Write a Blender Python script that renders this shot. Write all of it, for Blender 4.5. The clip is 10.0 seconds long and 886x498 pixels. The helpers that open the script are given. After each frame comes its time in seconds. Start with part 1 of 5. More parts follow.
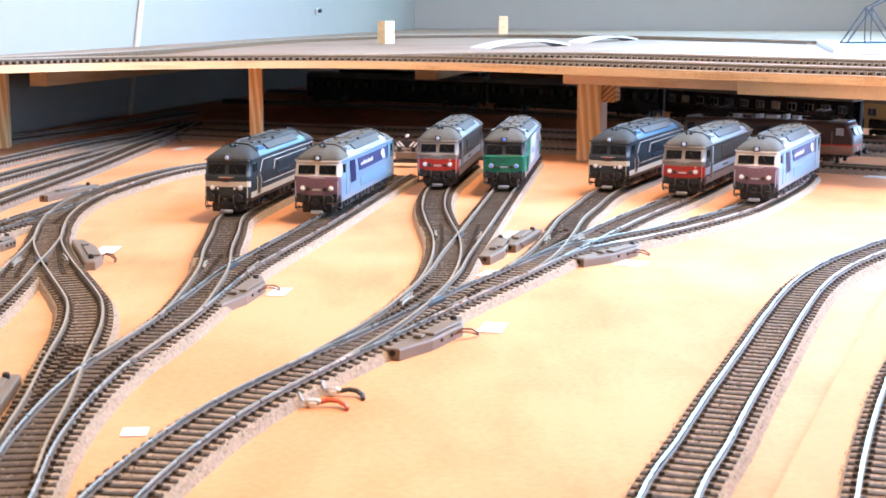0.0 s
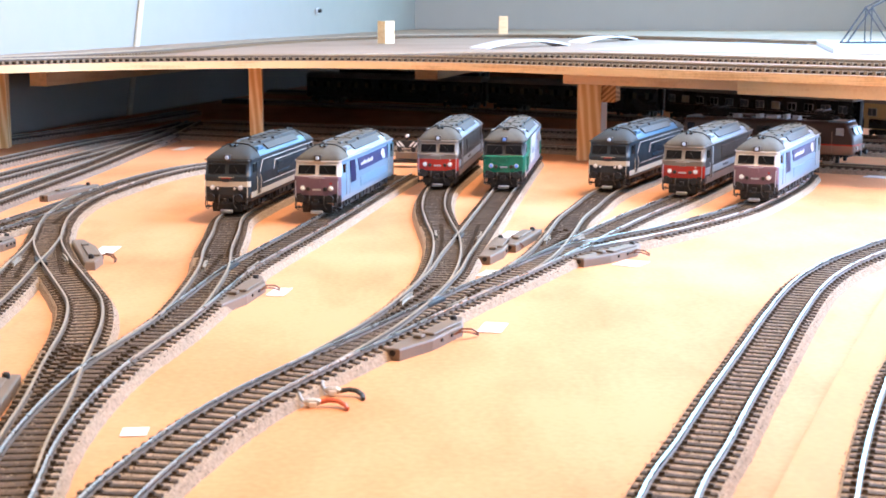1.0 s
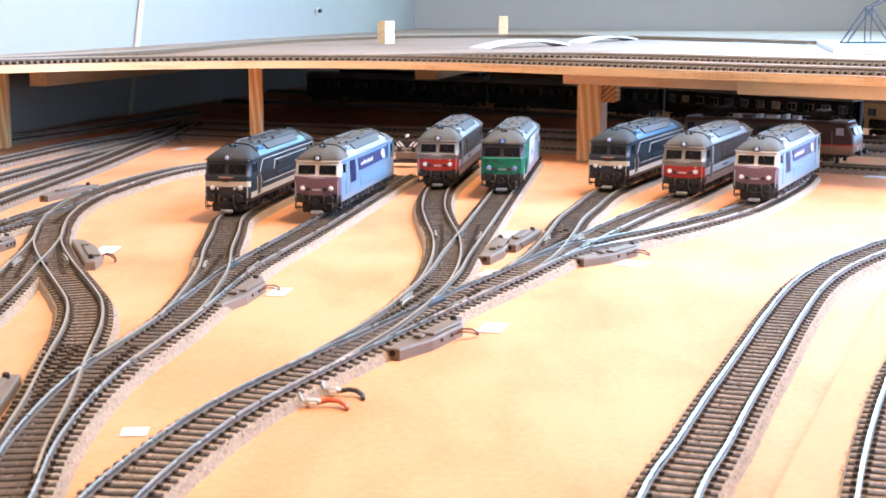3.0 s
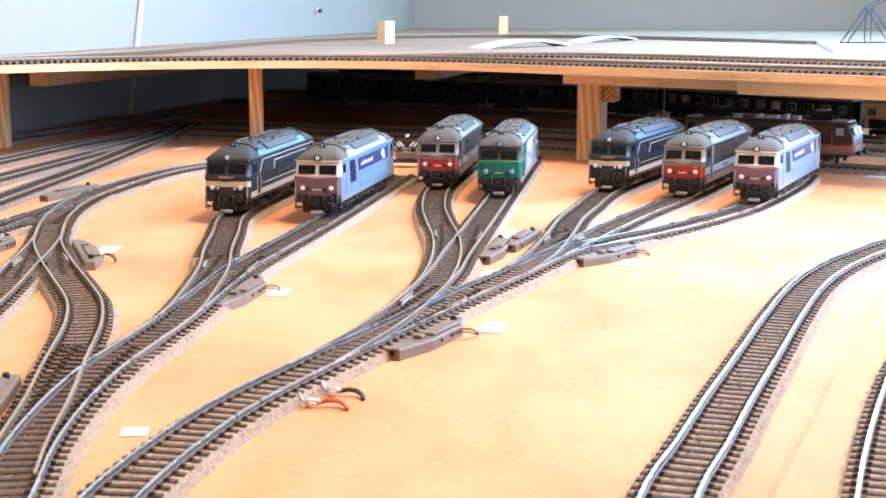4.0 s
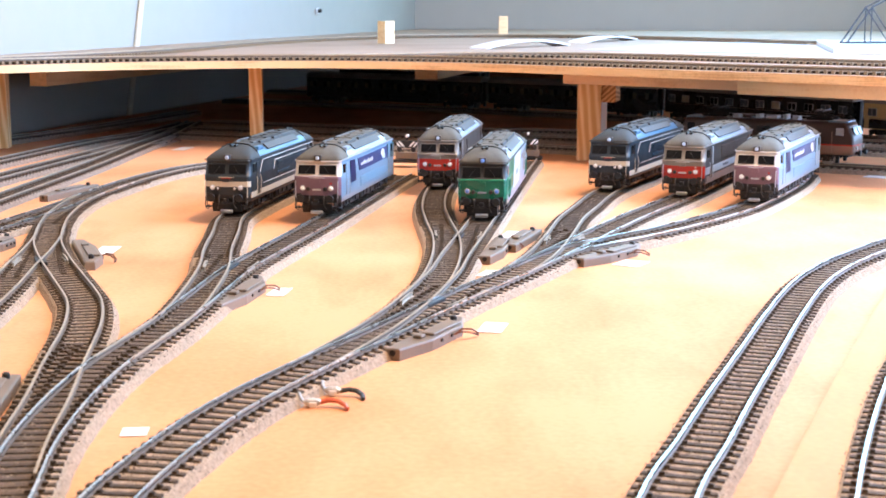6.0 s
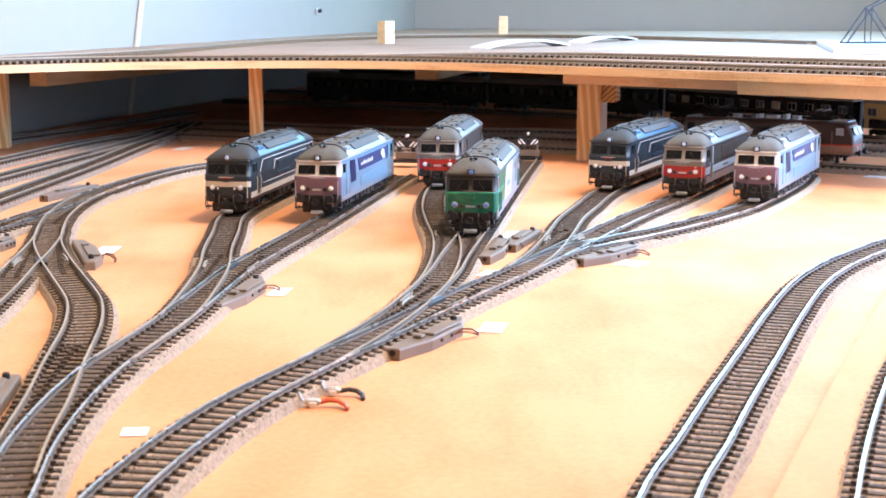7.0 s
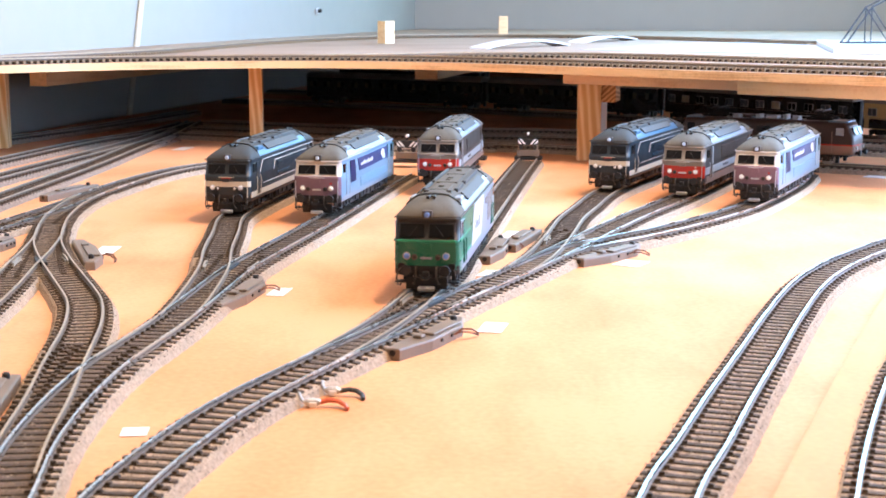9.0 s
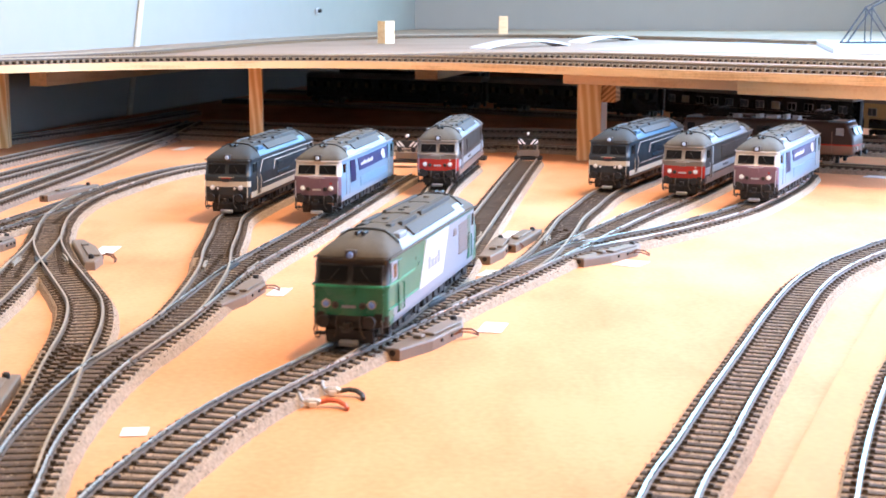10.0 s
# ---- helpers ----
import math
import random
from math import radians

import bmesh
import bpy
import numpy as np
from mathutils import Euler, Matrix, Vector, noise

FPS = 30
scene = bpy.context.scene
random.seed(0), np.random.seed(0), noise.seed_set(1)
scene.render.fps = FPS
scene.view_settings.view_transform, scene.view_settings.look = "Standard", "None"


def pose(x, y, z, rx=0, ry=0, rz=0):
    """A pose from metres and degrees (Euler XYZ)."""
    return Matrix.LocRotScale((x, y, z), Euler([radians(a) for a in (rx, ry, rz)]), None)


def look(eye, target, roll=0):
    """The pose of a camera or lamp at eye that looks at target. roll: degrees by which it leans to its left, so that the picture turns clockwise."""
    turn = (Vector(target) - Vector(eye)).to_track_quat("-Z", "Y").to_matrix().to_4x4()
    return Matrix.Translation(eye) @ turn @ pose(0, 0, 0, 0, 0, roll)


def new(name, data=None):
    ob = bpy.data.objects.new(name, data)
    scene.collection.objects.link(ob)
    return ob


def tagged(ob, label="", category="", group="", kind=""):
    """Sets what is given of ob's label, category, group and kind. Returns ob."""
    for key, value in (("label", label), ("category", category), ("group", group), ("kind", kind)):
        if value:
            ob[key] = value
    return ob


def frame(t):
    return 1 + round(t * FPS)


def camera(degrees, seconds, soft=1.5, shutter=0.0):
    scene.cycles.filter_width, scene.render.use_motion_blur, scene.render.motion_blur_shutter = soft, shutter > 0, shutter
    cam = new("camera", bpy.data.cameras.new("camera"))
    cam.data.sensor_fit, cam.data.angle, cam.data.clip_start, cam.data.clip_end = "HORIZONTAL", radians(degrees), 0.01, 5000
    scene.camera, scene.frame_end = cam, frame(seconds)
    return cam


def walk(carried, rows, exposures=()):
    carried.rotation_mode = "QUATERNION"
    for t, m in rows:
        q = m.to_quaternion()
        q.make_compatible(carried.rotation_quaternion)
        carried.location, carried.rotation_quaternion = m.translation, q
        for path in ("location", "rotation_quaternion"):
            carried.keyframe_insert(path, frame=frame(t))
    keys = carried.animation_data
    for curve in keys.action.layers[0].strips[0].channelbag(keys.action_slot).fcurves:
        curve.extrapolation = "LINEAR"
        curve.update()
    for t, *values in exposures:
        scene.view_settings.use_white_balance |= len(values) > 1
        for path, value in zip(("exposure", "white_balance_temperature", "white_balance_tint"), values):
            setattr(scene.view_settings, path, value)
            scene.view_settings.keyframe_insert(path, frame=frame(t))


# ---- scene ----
cam = camera(33.06, 10.0, soft=1.7, shutter=0.5)
cam.data.dof.use_dof, cam.data.dof.focus_distance, cam.data.dof.aperture_fstop = True, 1.05, 50.0
EYE = pose(0, 0, 0.1501, 80.76, 0, 0)
walk(cam, [(0.0, EYE), (10.0, EYE)])

# ---- light: cool windows in the back and right walls, one warm ceiling bulb ----
scene.view_settings.exposure = 0.0
world = bpy.data.worlds.new("daylight")
scene.world = world
world.use_nodes = True
sky = world.node_tree.nodes.new("ShaderNodeTexSky")
sky.sky_type, sky.sun_disc = "NISHITA", False
sky.sun_elevation, sky.sun_rotation = radians(40), radians(30)
world.node_tree.links.new(sky.outputs[0], world.node_tree.nodes["Background"].inputs[0])
world.node_tree.nodes["Background"].inputs[1].default_value = 0.1

# room axes: corner, along the back wall, along the left wall towards the camera
CORNER = Vector((-0.069, 3.722, 0))
E1, E2 = Vector((0.975, -0.221, 0)), Vector((-0.221, -0.975, 0))
FLOOR_Z, CEIL_Z = -0.82, 1.65


def room(a, b, z=0.0):
    return CORNER + E1 * a + E2 * b + Vector((0, 0, z))


def area_lamp(name, at, to, w, h, watts, colour):
    lamp = bpy.data.lights.new(name, "AREA")
    lamp.shape, lamp.size, lamp.size_y, lamp.energy, lamp.color = "RECTANGLE", w, h, watts, colour
    ob = new(name, lamp)
    ob.matrix_world = look(at, to)
    return ob


WIN_A, WIN_W, WIN_Z0, WIN_Z1 = 0.84, 0.80, 0.33, 1.12       # window in the back wall, over the view
SIDE_B, SIDE_W, SIDE_Z0, SIDE_Z1 = 1.92, 1.8, 0.0, 1.15      # window in the right wall
RA, RB = 1.42, 5.2                                           # the room's width and depth
area_lamp("window_daylight", room(WIN_A, 0.03, 0.725), room(WIN_A - 0.1, 2.5, 0.1), 0.78, 0.77, 17, (0.38, 0.74, 1.0))
area_lamp("side_window_daylight", room(RA - 0.03, SIDE_B, 0.48), room(0.8, SIDE_B, 0.1), 1.75, 0.94, 74, (0.36, 0.59, 1.0))
bulb = bpy.data.lights.new("ceiling_bulb", "POINT")
bulb.energy, bulb.color, bulb.shadow_soft_size = 78, (1.0, 0.71, 0.50), 0.06
new("ceiling_bulb", bulb).matrix_world = pose(0.38, 0.68, 1.45)

# ---- materials ----
def mat(name, colour, rough=0.5, metal=0.0, vary=0.12, scale=60.0, bump=0.0, bscale=400.0, fine=0.06, spec=0.5, stretch=None, island=False):
    m = bpy.data.materials.new(name)
    m.use_nodes = True
    n, l = m.node_tree.nodes, m.node_tree.links
    b = n["Principled BSDF"]
    b.inputs["Roughness"].default_value, b.inputs["Metallic"].default_value = rough, metal
    b.inputs["Specular IOR Level"].default_value = spec
    co = n.new("ShaderNodeTexCoord")
    mp = n.new("ShaderNodeMapping")
    l.new(co.outputs["Object"], mp.inputs[0])
    if stretch:
        mp.inputs["Scale"].default_value = stretch
    big, small = n.new("ShaderNodeTexNoise"), n.new("ShaderNodeTexNoise")
    for t, s in ((big, scale), (small, scale * 9)):
        t.inputs["Scale"].default_value, t.inputs["Detail"].default_value = s, 4
        l.new(mp.outputs[0], t.inputs["Vector"])
    hsv = n.new("ShaderNodeHueSaturation")
    hsv.inputs["Color"].default_value = (*colour, 1)
    add = n.new("ShaderNodeMath")
    add.operation = "MULTIPLY_ADD"
    l.new(big.outputs["Fac"], add.inputs[0])
    add.inputs[1].default_value = vary * 4
    mix = n.new("ShaderNodeMath")
    mix.operation = "MULTIPLY_ADD"
    l.new(small.outputs["Fac"], mix.inputs[0])
    mix.inputs[1].default_value = fine * 4
    mix.inputs[2].default_value = 1 - vary * 2 - fine * 2
    l.new(mix.outputs[0], add.inputs[2])
    last = add
    if island:
        oi = n.new("ShaderNodeObjectInfo")
        ra = n.new("ShaderNodeMath")
        ra.operation = "MULTIPLY_ADD"
        l.new(oi.outputs["Random"], ra.inputs[0])
        ra.inputs[1].default_value, ra.inputs[2].default_value = 0.5, 0.75
        mu = n.new("ShaderNodeMath")
        mu.operation = "MULTIPLY"
        l.new(ra.outputs[0], mu.inputs[0])
        l.new(add.outputs[0], mu.inputs[1])
        last = mu
    l.new(last.outputs[0], hsv.inputs["Value"])
    l.new(hsv.outputs[0], b.inputs["Base Color"])
    rr = n.new("ShaderNodeMath")
    rr.operation = "MULTIPLY_ADD"
    l.new(big.outputs["Fac"], rr.inputs[0])
    rr.inputs[1].default_value, rr.inputs[2].default_value = 0.2, max(0.02, rough - 0.1)
    l.new(rr.outputs[0], b.inputs["Roughness"])
    if bump:
        t = n.new("ShaderNodeTexNoise")
        t.inputs["Scale"].default_value, t.inputs["Detail"].default_value = bscale, 3
        l.new(mp.outputs[0], t.inputs["Vector"])
        bp = n.new("ShaderNodeBump")
        bp.inputs["Strength"].default_value, bp.inputs["Distance"].default_value = bump, 0.0005
        l.new(t.outputs["Fac"], bp.inputs["Height"])
        l.new(bp.outputs[0], b.inputs["Normal"])
    return m


def wood(name, colour, dark, stretch, scale=14.0, rough=0.55, rings=0.5, spec=0.5):
    """Grain stretched along one axis, with large cloudy figure."""
    m = bpy.data.materials.new(name)
    m.use_nodes = True
    n, l = m.node_tree.nodes, m.node_tree.links
    b = n["Principled BSDF"]
    b.inputs["Specular IOR Level"].default_value = spec
    b.inputs["Roughness"].default_value = rough
    co, mp = n.new("ShaderNodeTexCoord"), n.new("ShaderNodeMapping")
    mp.inputs["Scale"].default_value = stretch
    l.new(co.outputs["Object"], mp.inputs[0])
    a, c = n.new("ShaderNodeTexNoise"), n.new("ShaderNodeTexNoise")
    a.inputs["Scale"].default_value, a.inputs["Detail"].default_value, a.inputs["Distortion"].default_value = scale, 6, 0.6
    c.inputs["Scale"].default_value, c.inputs["Detail"].default_value = scale * 0.22, 3
    l.new(mp.outputs[0], a.inputs["Vector"])
    l.new(co.outputs["Object"], c.inputs["Vector"])
    mx = n.new("ShaderNodeMath")
    mx.operation = "MULTIPLY_ADD"
    l.new(a.outputs["Fac"], mx.inputs[0])
    mx.inputs[1].default_value = rings
    sp = n.new("ShaderNodeTexNoise")
    sp.inputs["Scale"].default_value, sp.inputs["Detail"].default_value = 330, 2
    l.new(co.outputs["Object"], sp.inputs["Vector"])
    ms = n.new("ShaderNodeMath")
    ms.operation = "MULTIPLY_ADD"
    l.new(sp.outputs["Fac"], ms.inputs[0])
    ms.inputs[1].default_value = 0.30
    l.new(c.outputs["Fac"], ms.inputs[2])
    l.new(ms.outputs[0], mx.inputs[2])
    mid = rings * 0.5 + 0.65
    r = n.new("ShaderNodeValToRGB")
    r.color_ramp.elements[0].position, r.color_ramp.elements[0].color = mid - 0.27, (*dark, 1)
    r.color_ramp.elements[1].position, r.color_ramp.elements[1].color = mid + 0.17, (*colour, 1)
    l.new(mx.outputs[0], r.inputs[0])
    l.new(r.outputs[0], b.inputs["Base Color"])
    bp = n.new("ShaderNodeBump")
    bp.inputs["Strength"].default_value, bp.inputs["Distance"].default_value = 0.15, 0.0004
    l.new(a.outputs["Fac"], bp.inputs["Height"])
    l.new(bp.outputs[0], b.inputs["Normal"])
    return m


def banded(name, colour, dark, stretch, scale, rough=0.5):
    """Straight-sawn softwood: uneven growth rings seen as long bands."""
    m = bpy.data.materials.new(name)
    m.use_nodes = True
    n, l = m.node_tree.nodes, m.node_tree.links
    b = n["Principled BSDF"]
    b.inputs["Roughness"].default_value = rough
    co, mp = n.new("ShaderNodeTexCoord"), n.new("ShaderNodeMapping")
    mp.inputs["Scale"].default_value = stretch
    l.new(co.outputs["Object"], mp.inputs[0])
    w = n.new("ShaderNodeTexWave")
    w.wave_type, w.bands_direction = "BANDS", "DIAGONAL"
    w.inputs["Scale"].default_value, w.inputs["Distortion"].default_value = scale, 5.0
    w.inputs["Detail"].default_value, w.inputs["Detail Scale"].default_value = 3, 0.6
    l.new(mp.outputs[0], w.inputs["Vector"])
    f = n.new("ShaderNodeTexNoise")
    f.inputs["Scale"].default_value, f.inputs["Detail"].default_value = 500, 3
    l.new(mp.outputs[0], f.inputs["Vector"])
    mx = n.new("ShaderNodeMath")
    mx.operation = "MULTIPLY_ADD"
    mx.inputs[1].default_value = 0.35
    l.new(f.outputs["Fac"], mx.inputs[0])
    l.new(w.outputs["Fac"], mx.inputs[2])
    r = n.new("ShaderNodeValToRGB")
    r.color_ramp.elements[0].position, r.color_ramp.elements[0].color = 0.12, (*colour, 1)
    r.color_ramp.elements[1].position, r.color_ramp.elements[1].color = 1.15, (*dark, 1)
    l.new(mx.outputs[0], r.inputs[0])
    l.new(r.outputs[0], b.inputs["Base Color"])
    return m


PLY = wood("plywood", (0.80, 0.39, 0.195), (0.60, 0.25, 0.098), (1, 0.35, 1), 24, 0.62, spec=0.22)
PLY_PALE = wood("pale_plywood", (0.64, 0.37, 0.165), (0.54, 0.29, 0.12), (1, 0.3, 1), 20, 0.62, spec=0.22)
DECK_WOOD = wood("deck_board", (0.42, 0.30, 0.22), (0.32, 0.22, 0.155), (0.2, 1, 1), 30, 0.7)
PINE = banded("pine", (0.95, 0.68, 0.35), (0.72, 0.38, 0.12), (1, 1, 0.12), 75)
PINE_END = banded("pine_end_grain", (0.82, 0.50, 0.22), (0.42, 0.17, 0.05), (0.1, 1, 1), 120)
PINE_PALE = wood("pale_pine", (0.85, 0.62, 0.34), (0.68, 0.42, 0.20), (0.6, 6, 6), 26, 0.55, 0.7)
PINE_BEAM = wood("pine_beam", (0.84, 0.57, 0.31), (0.64, 0.39, 0.19), (0.6, 6, 6), 26, 0.55, 0.7)
EDGE = wood("sawn_edge", (0.82, 0.53, 0.27), (0.60, 0.34, 0.15), (0.4, 0.4, 10), 40, 0.6, 0.8)
WALL = mat("wall_paint", (0.38, 0.37, 0.325), 0.7, vary=0.03, scale=3, fine=0.02, bump=0.2, bscale=180)
CEIL = mat("ceiling_paint", (0.5, 0.49, 0.46), 0.8, vary=0.03, scale=3)
FLOOR = mat("floor_lino", (0.30, 0.25, 0.2), 0.5, vary=0.1, scale=5)
RAIL = mat("nickel_silver_rail", (0.78, 0.78, 0.76), 0.28, 1.0, vary=0.08, scale=50, fine=0.05)
RAIL_OLD = mat("tarnished_rail", (0.44, 0.365, 0.275), 0.45, 0.45, vary=0.12, scale=60)
SLEEPER = mat("sleeper_plastic", (0.088, 0.060, 0.038), 0.75, vary=0.45, scale=420, bump=0.8, bscale=1100, fine=0.45, spec=0.3, island=True)
BED = mat("track_bed_foam", (0.38, 0.295, 0.215), 0.95, vary=0.34, scale=620, bump=1.6, bscale=900, fine=0.22, spec=0.2)
BED_MID = mat("dirty_ballast", (0.145, 0.108, 0.08), 0.95, vary=0.5, scale=420, bump=1.2, bscale=900, fine=0.4)
BED_IN = mat("ballast_between", (0.36, 0.275, 0.20), 0.95, vary=0.45, scale=420, bump=1.4, bscale=900, fine=0.25, spec=0.2)
GRAIN = mat("ballast_grain", (0.30, 0.24, 0.185), 0.9, vary=0.2, scale=300, spec=0.2)
_n, _l = GRAIN.node_tree.nodes, GRAIN.node_tree.links
_geo, _ramp = _n.new("ShaderNodeNewGeometry"), _n.new("ShaderNodeValToRGB")
_ramp.color_ramp.elements[0].color, _ramp.color_ramp.elements[1].color = (0.055, 0.040, 0.030, 1), (0.42, 0.34, 0.265, 1)
_l.new(_geo.outputs["Random Per Island"], _ramp.inputs[0])
_l.new(_ramp.outputs[0], _n["Principled BSDF"].inputs["Base Color"])
SLEEPER_DARK = mat("brown_deck_sleeper", (0.26, 0.18, 0.105), 0.7, vary=0.2, scale=200)
RAIL_TAN = mat("brown_rail", (0.46, 0.35, 0.235), 0.5, 0.3, vary=0.12, scale=60)
RAIL_WEB = mat("rail_web_brown", (0.15, 0.11, 0.08), 0.55, 0.3, vary=0.15, scale=80)
SHEET = mat("grey_white_sheet", (0.47, 0.46, 0.49), 0.7, vary=0.03, scale=20)
DECK_GAP_SHADE = mat("deck_gap_shade", (0.035, 0.024, 0.016), 1.0, vary=0.3, scale=300, spec=0.0)
BED_DARK = mat("dark_bed", (0.25, 0.185, 0.135), 0.95, vary=0.4, scale=500, bump=0.8, bscale=900)
BLACK = mat("black_plastic", (0.011, 0.010, 0.010), 0.5, vary=0.15, scale=200)
FRAME_BLACK = mat("chassis_black", (0.013, 0.012, 0.012), 0.6, vary=0.25, scale=260, bump=0.3, bscale=900)
STEEL = mat("wheel_steel", (0.45, 0.44, 0.42), 0.3, 1.0)
GREY_BOX = mat("motor_plastic", (0.19, 0.142, 0.102), 0.45, vary=0.06, scale=80)
PAPER = mat("white_paper", (0.78, 0.75, 0.71), 0.75, vary=0.02, scale=60)
WHITE = mat("white_plastic", (0.82, 0.82, 0.82), 0.4, vary=0.03)
COPPER = mat("red_wire", (0.55, 0.10, 0.03), 0.4)
BROWN_WIRE = mat("brown_wire", (0.16, 0.06, 0.03), 0.4)
BLACK_WIRE = mat("black_wire", (0.02, 0.02, 0.02), 0.4)
GLASS_DARK = mat("cab_glazing", (0.009, 0.009, 0.010), 0.12, vary=0.1, scale=100, spec=0.22)
# bluish window reflection worked into the lens colour
LENS_GLINT_BLUE = mat("lens_blue_glint", (0.16, 0.32, 0.80), 0.08, vary=0.02)
ROOF_PANEL = mat("roof_panel_grey", (0.085, 0.088, 0.085), 0.7, spec=0.3, vary=0.1)
# roof-slope colours with the window's blue-white light mixed in; lettering reuses them
LIT_HIP_TEXT_BLUE = mat("lit_edge_and_text_blue", (0.06, 0.14, 0.22), 0.42, 0.1, vary=0.06)
LIT_HIP_TEXT_GREY = mat("lit_edge_and_text_grey", (0.28, 0.33, 0.39), 0.4, 0.15, vary=0.06)
# paler lens, with a blue-white reflection in its colour
LENS_GLINT_PALE = mat("lens_pale_glint", (0.50, 0.62, 0.80), 0.1, vary=0.02)
LENS = mat("lamp_lens", (0.85, 0.87, 0.9), 0.12, vary=0.02)
ROOF_GREY = mat("roof_grey", (0.105, 0.096, 0.078), 0.78, vary=0.16, scale=120, spec=0.3, fine=0.1)
ROOF_DUSK = mat("roof_dark_grey", (0.045, 0.046, 0.043), 0.7, vary=0.16, scale=120, spec=0.3, fine=0.1)
ROOF_DARK = mat("roof_dark", (0.05, 0.055, 0.058), 0.38, vary=0.15, scale=120)
SILVER = mat("silver_paint", (0.50, 0.51, 0.52), 0.32, 0.35, vary=0.06, scale=120)
BLUE_DARK = mat("diesel_blue", (0.014, 0.023, 0.030), 0.45, vary=0.12, scale=100)
CREAM = mat("cream_paint", (0.62, 0.56, 0.45), 0.4, vary=0.05)
RED = mat("loco_red", (0.42, 0.022, 0.012), 0.35, vary=0.06)
BROWN_GREY = mat("brown_grey_paint", (0.060, 0.045, 0.036), 0.4, vary=0.1)
LILAC = mat("mauve_paint", (0.19, 0.11, 0.145), 0.38, vary=0.07)
PALE_LILAC = mat("pale_lilac_paint", (0.22, 0.34, 0.44), 0.33, 0.25, vary=0.06)
NAVY = mat("navy_paint", (0.012, 0.02, 0.08), 0.3, vary=0.08)
VIOLET = mat("violet_band", (0.035, 0.05, 0.14), 0.35, vary=0.3, scale=70)
TEAL = mat("teal_paint", (0.02, 0.09, 0.11), 0.35, vary=0.1)
SILVER_WARM = mat("silver_beige_paint", (0.21, 0.19, 0.165), 0.4, 0.15, vary=0.08, scale=120)
PEARL = mat("pearl_white_paint", (0.52, 0.49, 0.45), 0.4, vary=0.06, scale=120)
HOSE = mat("grey_hose", (0.055, 0.047, 0.042), 0.5, vary=0.2)
GREEN = mat("freight_green", (0.006, 0.150, 0.088), 0.3, vary=0.08)
GREEN_LIGHT = mat("light_green", (0.02, 0.30, 0.17), 0.3, vary=0.05)
PANEL_WHITE = mat("panel_white", (0.62, 0.64, 0.66), 0.35, vary=0.05)
PANEL_GREY = mat("panel_grey", (0.25, 0.29, 0.36), 0.35, vary=0.05)
BEIGE = mat("beige_grille", (0.26, 0.20, 0.17), 0.5, vary=0.08)
ELEC_BROWN = mat("electric_brown", (0.045, 0.026, 0.021), 0.4, vary=0.1)
ELEC_BEIGE = mat("electric_beige", (0.26, 0.17, 0.13), 0.45, vary=0.08)
# amber pane darkened to stand for the shade under the deck
CURTAIN_SHADED = mat("shaded_coach_window", (0.085, 0.06, 0.03), 0.35, vary=0.3, scale=90)
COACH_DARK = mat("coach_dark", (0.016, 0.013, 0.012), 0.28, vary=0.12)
COACH_ROOF = mat("coach_roof", (0.28, 0.26, 0.24), 0.5, vary=0.12)
COACH_CREAM = mat("coach_cream", (0.68, 0.50, 0.24), 0.4, vary=0.05)
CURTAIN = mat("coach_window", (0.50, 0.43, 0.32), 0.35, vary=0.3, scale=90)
COACH_GLASS = mat("coach_glass", (0.13, 0.15, 0.17), 0.2, vary=0.3, scale=300)
TRUSS = mat("truss_metal", (0.018, 0.024, 0.034), 0.65, 0.0, vary=0.15)


# ---- mesh helpers ----
def finish(bm, name, material, smooth=False):
    me = bpy.data.meshes.new(name)
    bmesh.ops.recalc_face_normals(bm, faces=bm.faces[:])
    bm.to_mesh(me)
    bm.free()
    for m in (material if isinstance(material, (list, tuple)) else [material]):
        me.materials.append(m)
    if smooth:
        for p in me.polygons:
            p.use_smooth = True
    return me


def part(name, bm, material, parent=None, label="", smooth=False):
    ob = new(name, finish(bm, name, material, smooth))
    ob.parent = parent
    if label:
        ob["label"] = label
    return ob


def shared(name, me, parent, m=None):
    ob = new(name, me)
    ob.parent = parent
    if m is not None:
        ob.matrix_local = m
    return ob


def thing(name, m=None, **tags):
    ob = new(name)
    ob.empty_display_size = 0.02
    if m is not None:
        ob.matrix_basis = m
    return tagged(ob, **tags)


def add_box(bm, x0, x1, y0, y1, z0, z1, m=None, bevel=0.0, mi=0):
    v = [bm.verts.new((x, y, z)) for z in (z0, z1) for x, y in ((x0, y0), (x1, y0), (x1, y1), (x0, y1))]
    fs = [bm.faces.new([v[i] for i in q]) for q in ((3, 2, 1, 0), (4, 5, 6, 7), (0, 1, 5, 4), (1, 2, 6, 5), (2, 3, 7, 6), (3, 0, 4, 7))]
    for f in fs:
        f.material_index = mi
    if bevel:
        es = list({e for f in fs for e in f.edges})
        r = bmesh.ops.bevel(bm, geom=es, offset=bevel, segments=2, affect="EDGES", profile=0.5)
        v = list({w for f in r["faces"] for w in f.verts})
        for f in r["faces"]:
            f.material_index = mi
    if m is not None:
        bmesh.ops.transform(bm, matrix=m, verts=v)
    return v


def box(x0, x1, y0, y1, z0, z1, m=None, bevel=0.0):
    bm = bmesh.new()
    add_box(bm, x0, x1, y0, y1, z0, z1, m, bevel)
    return bm


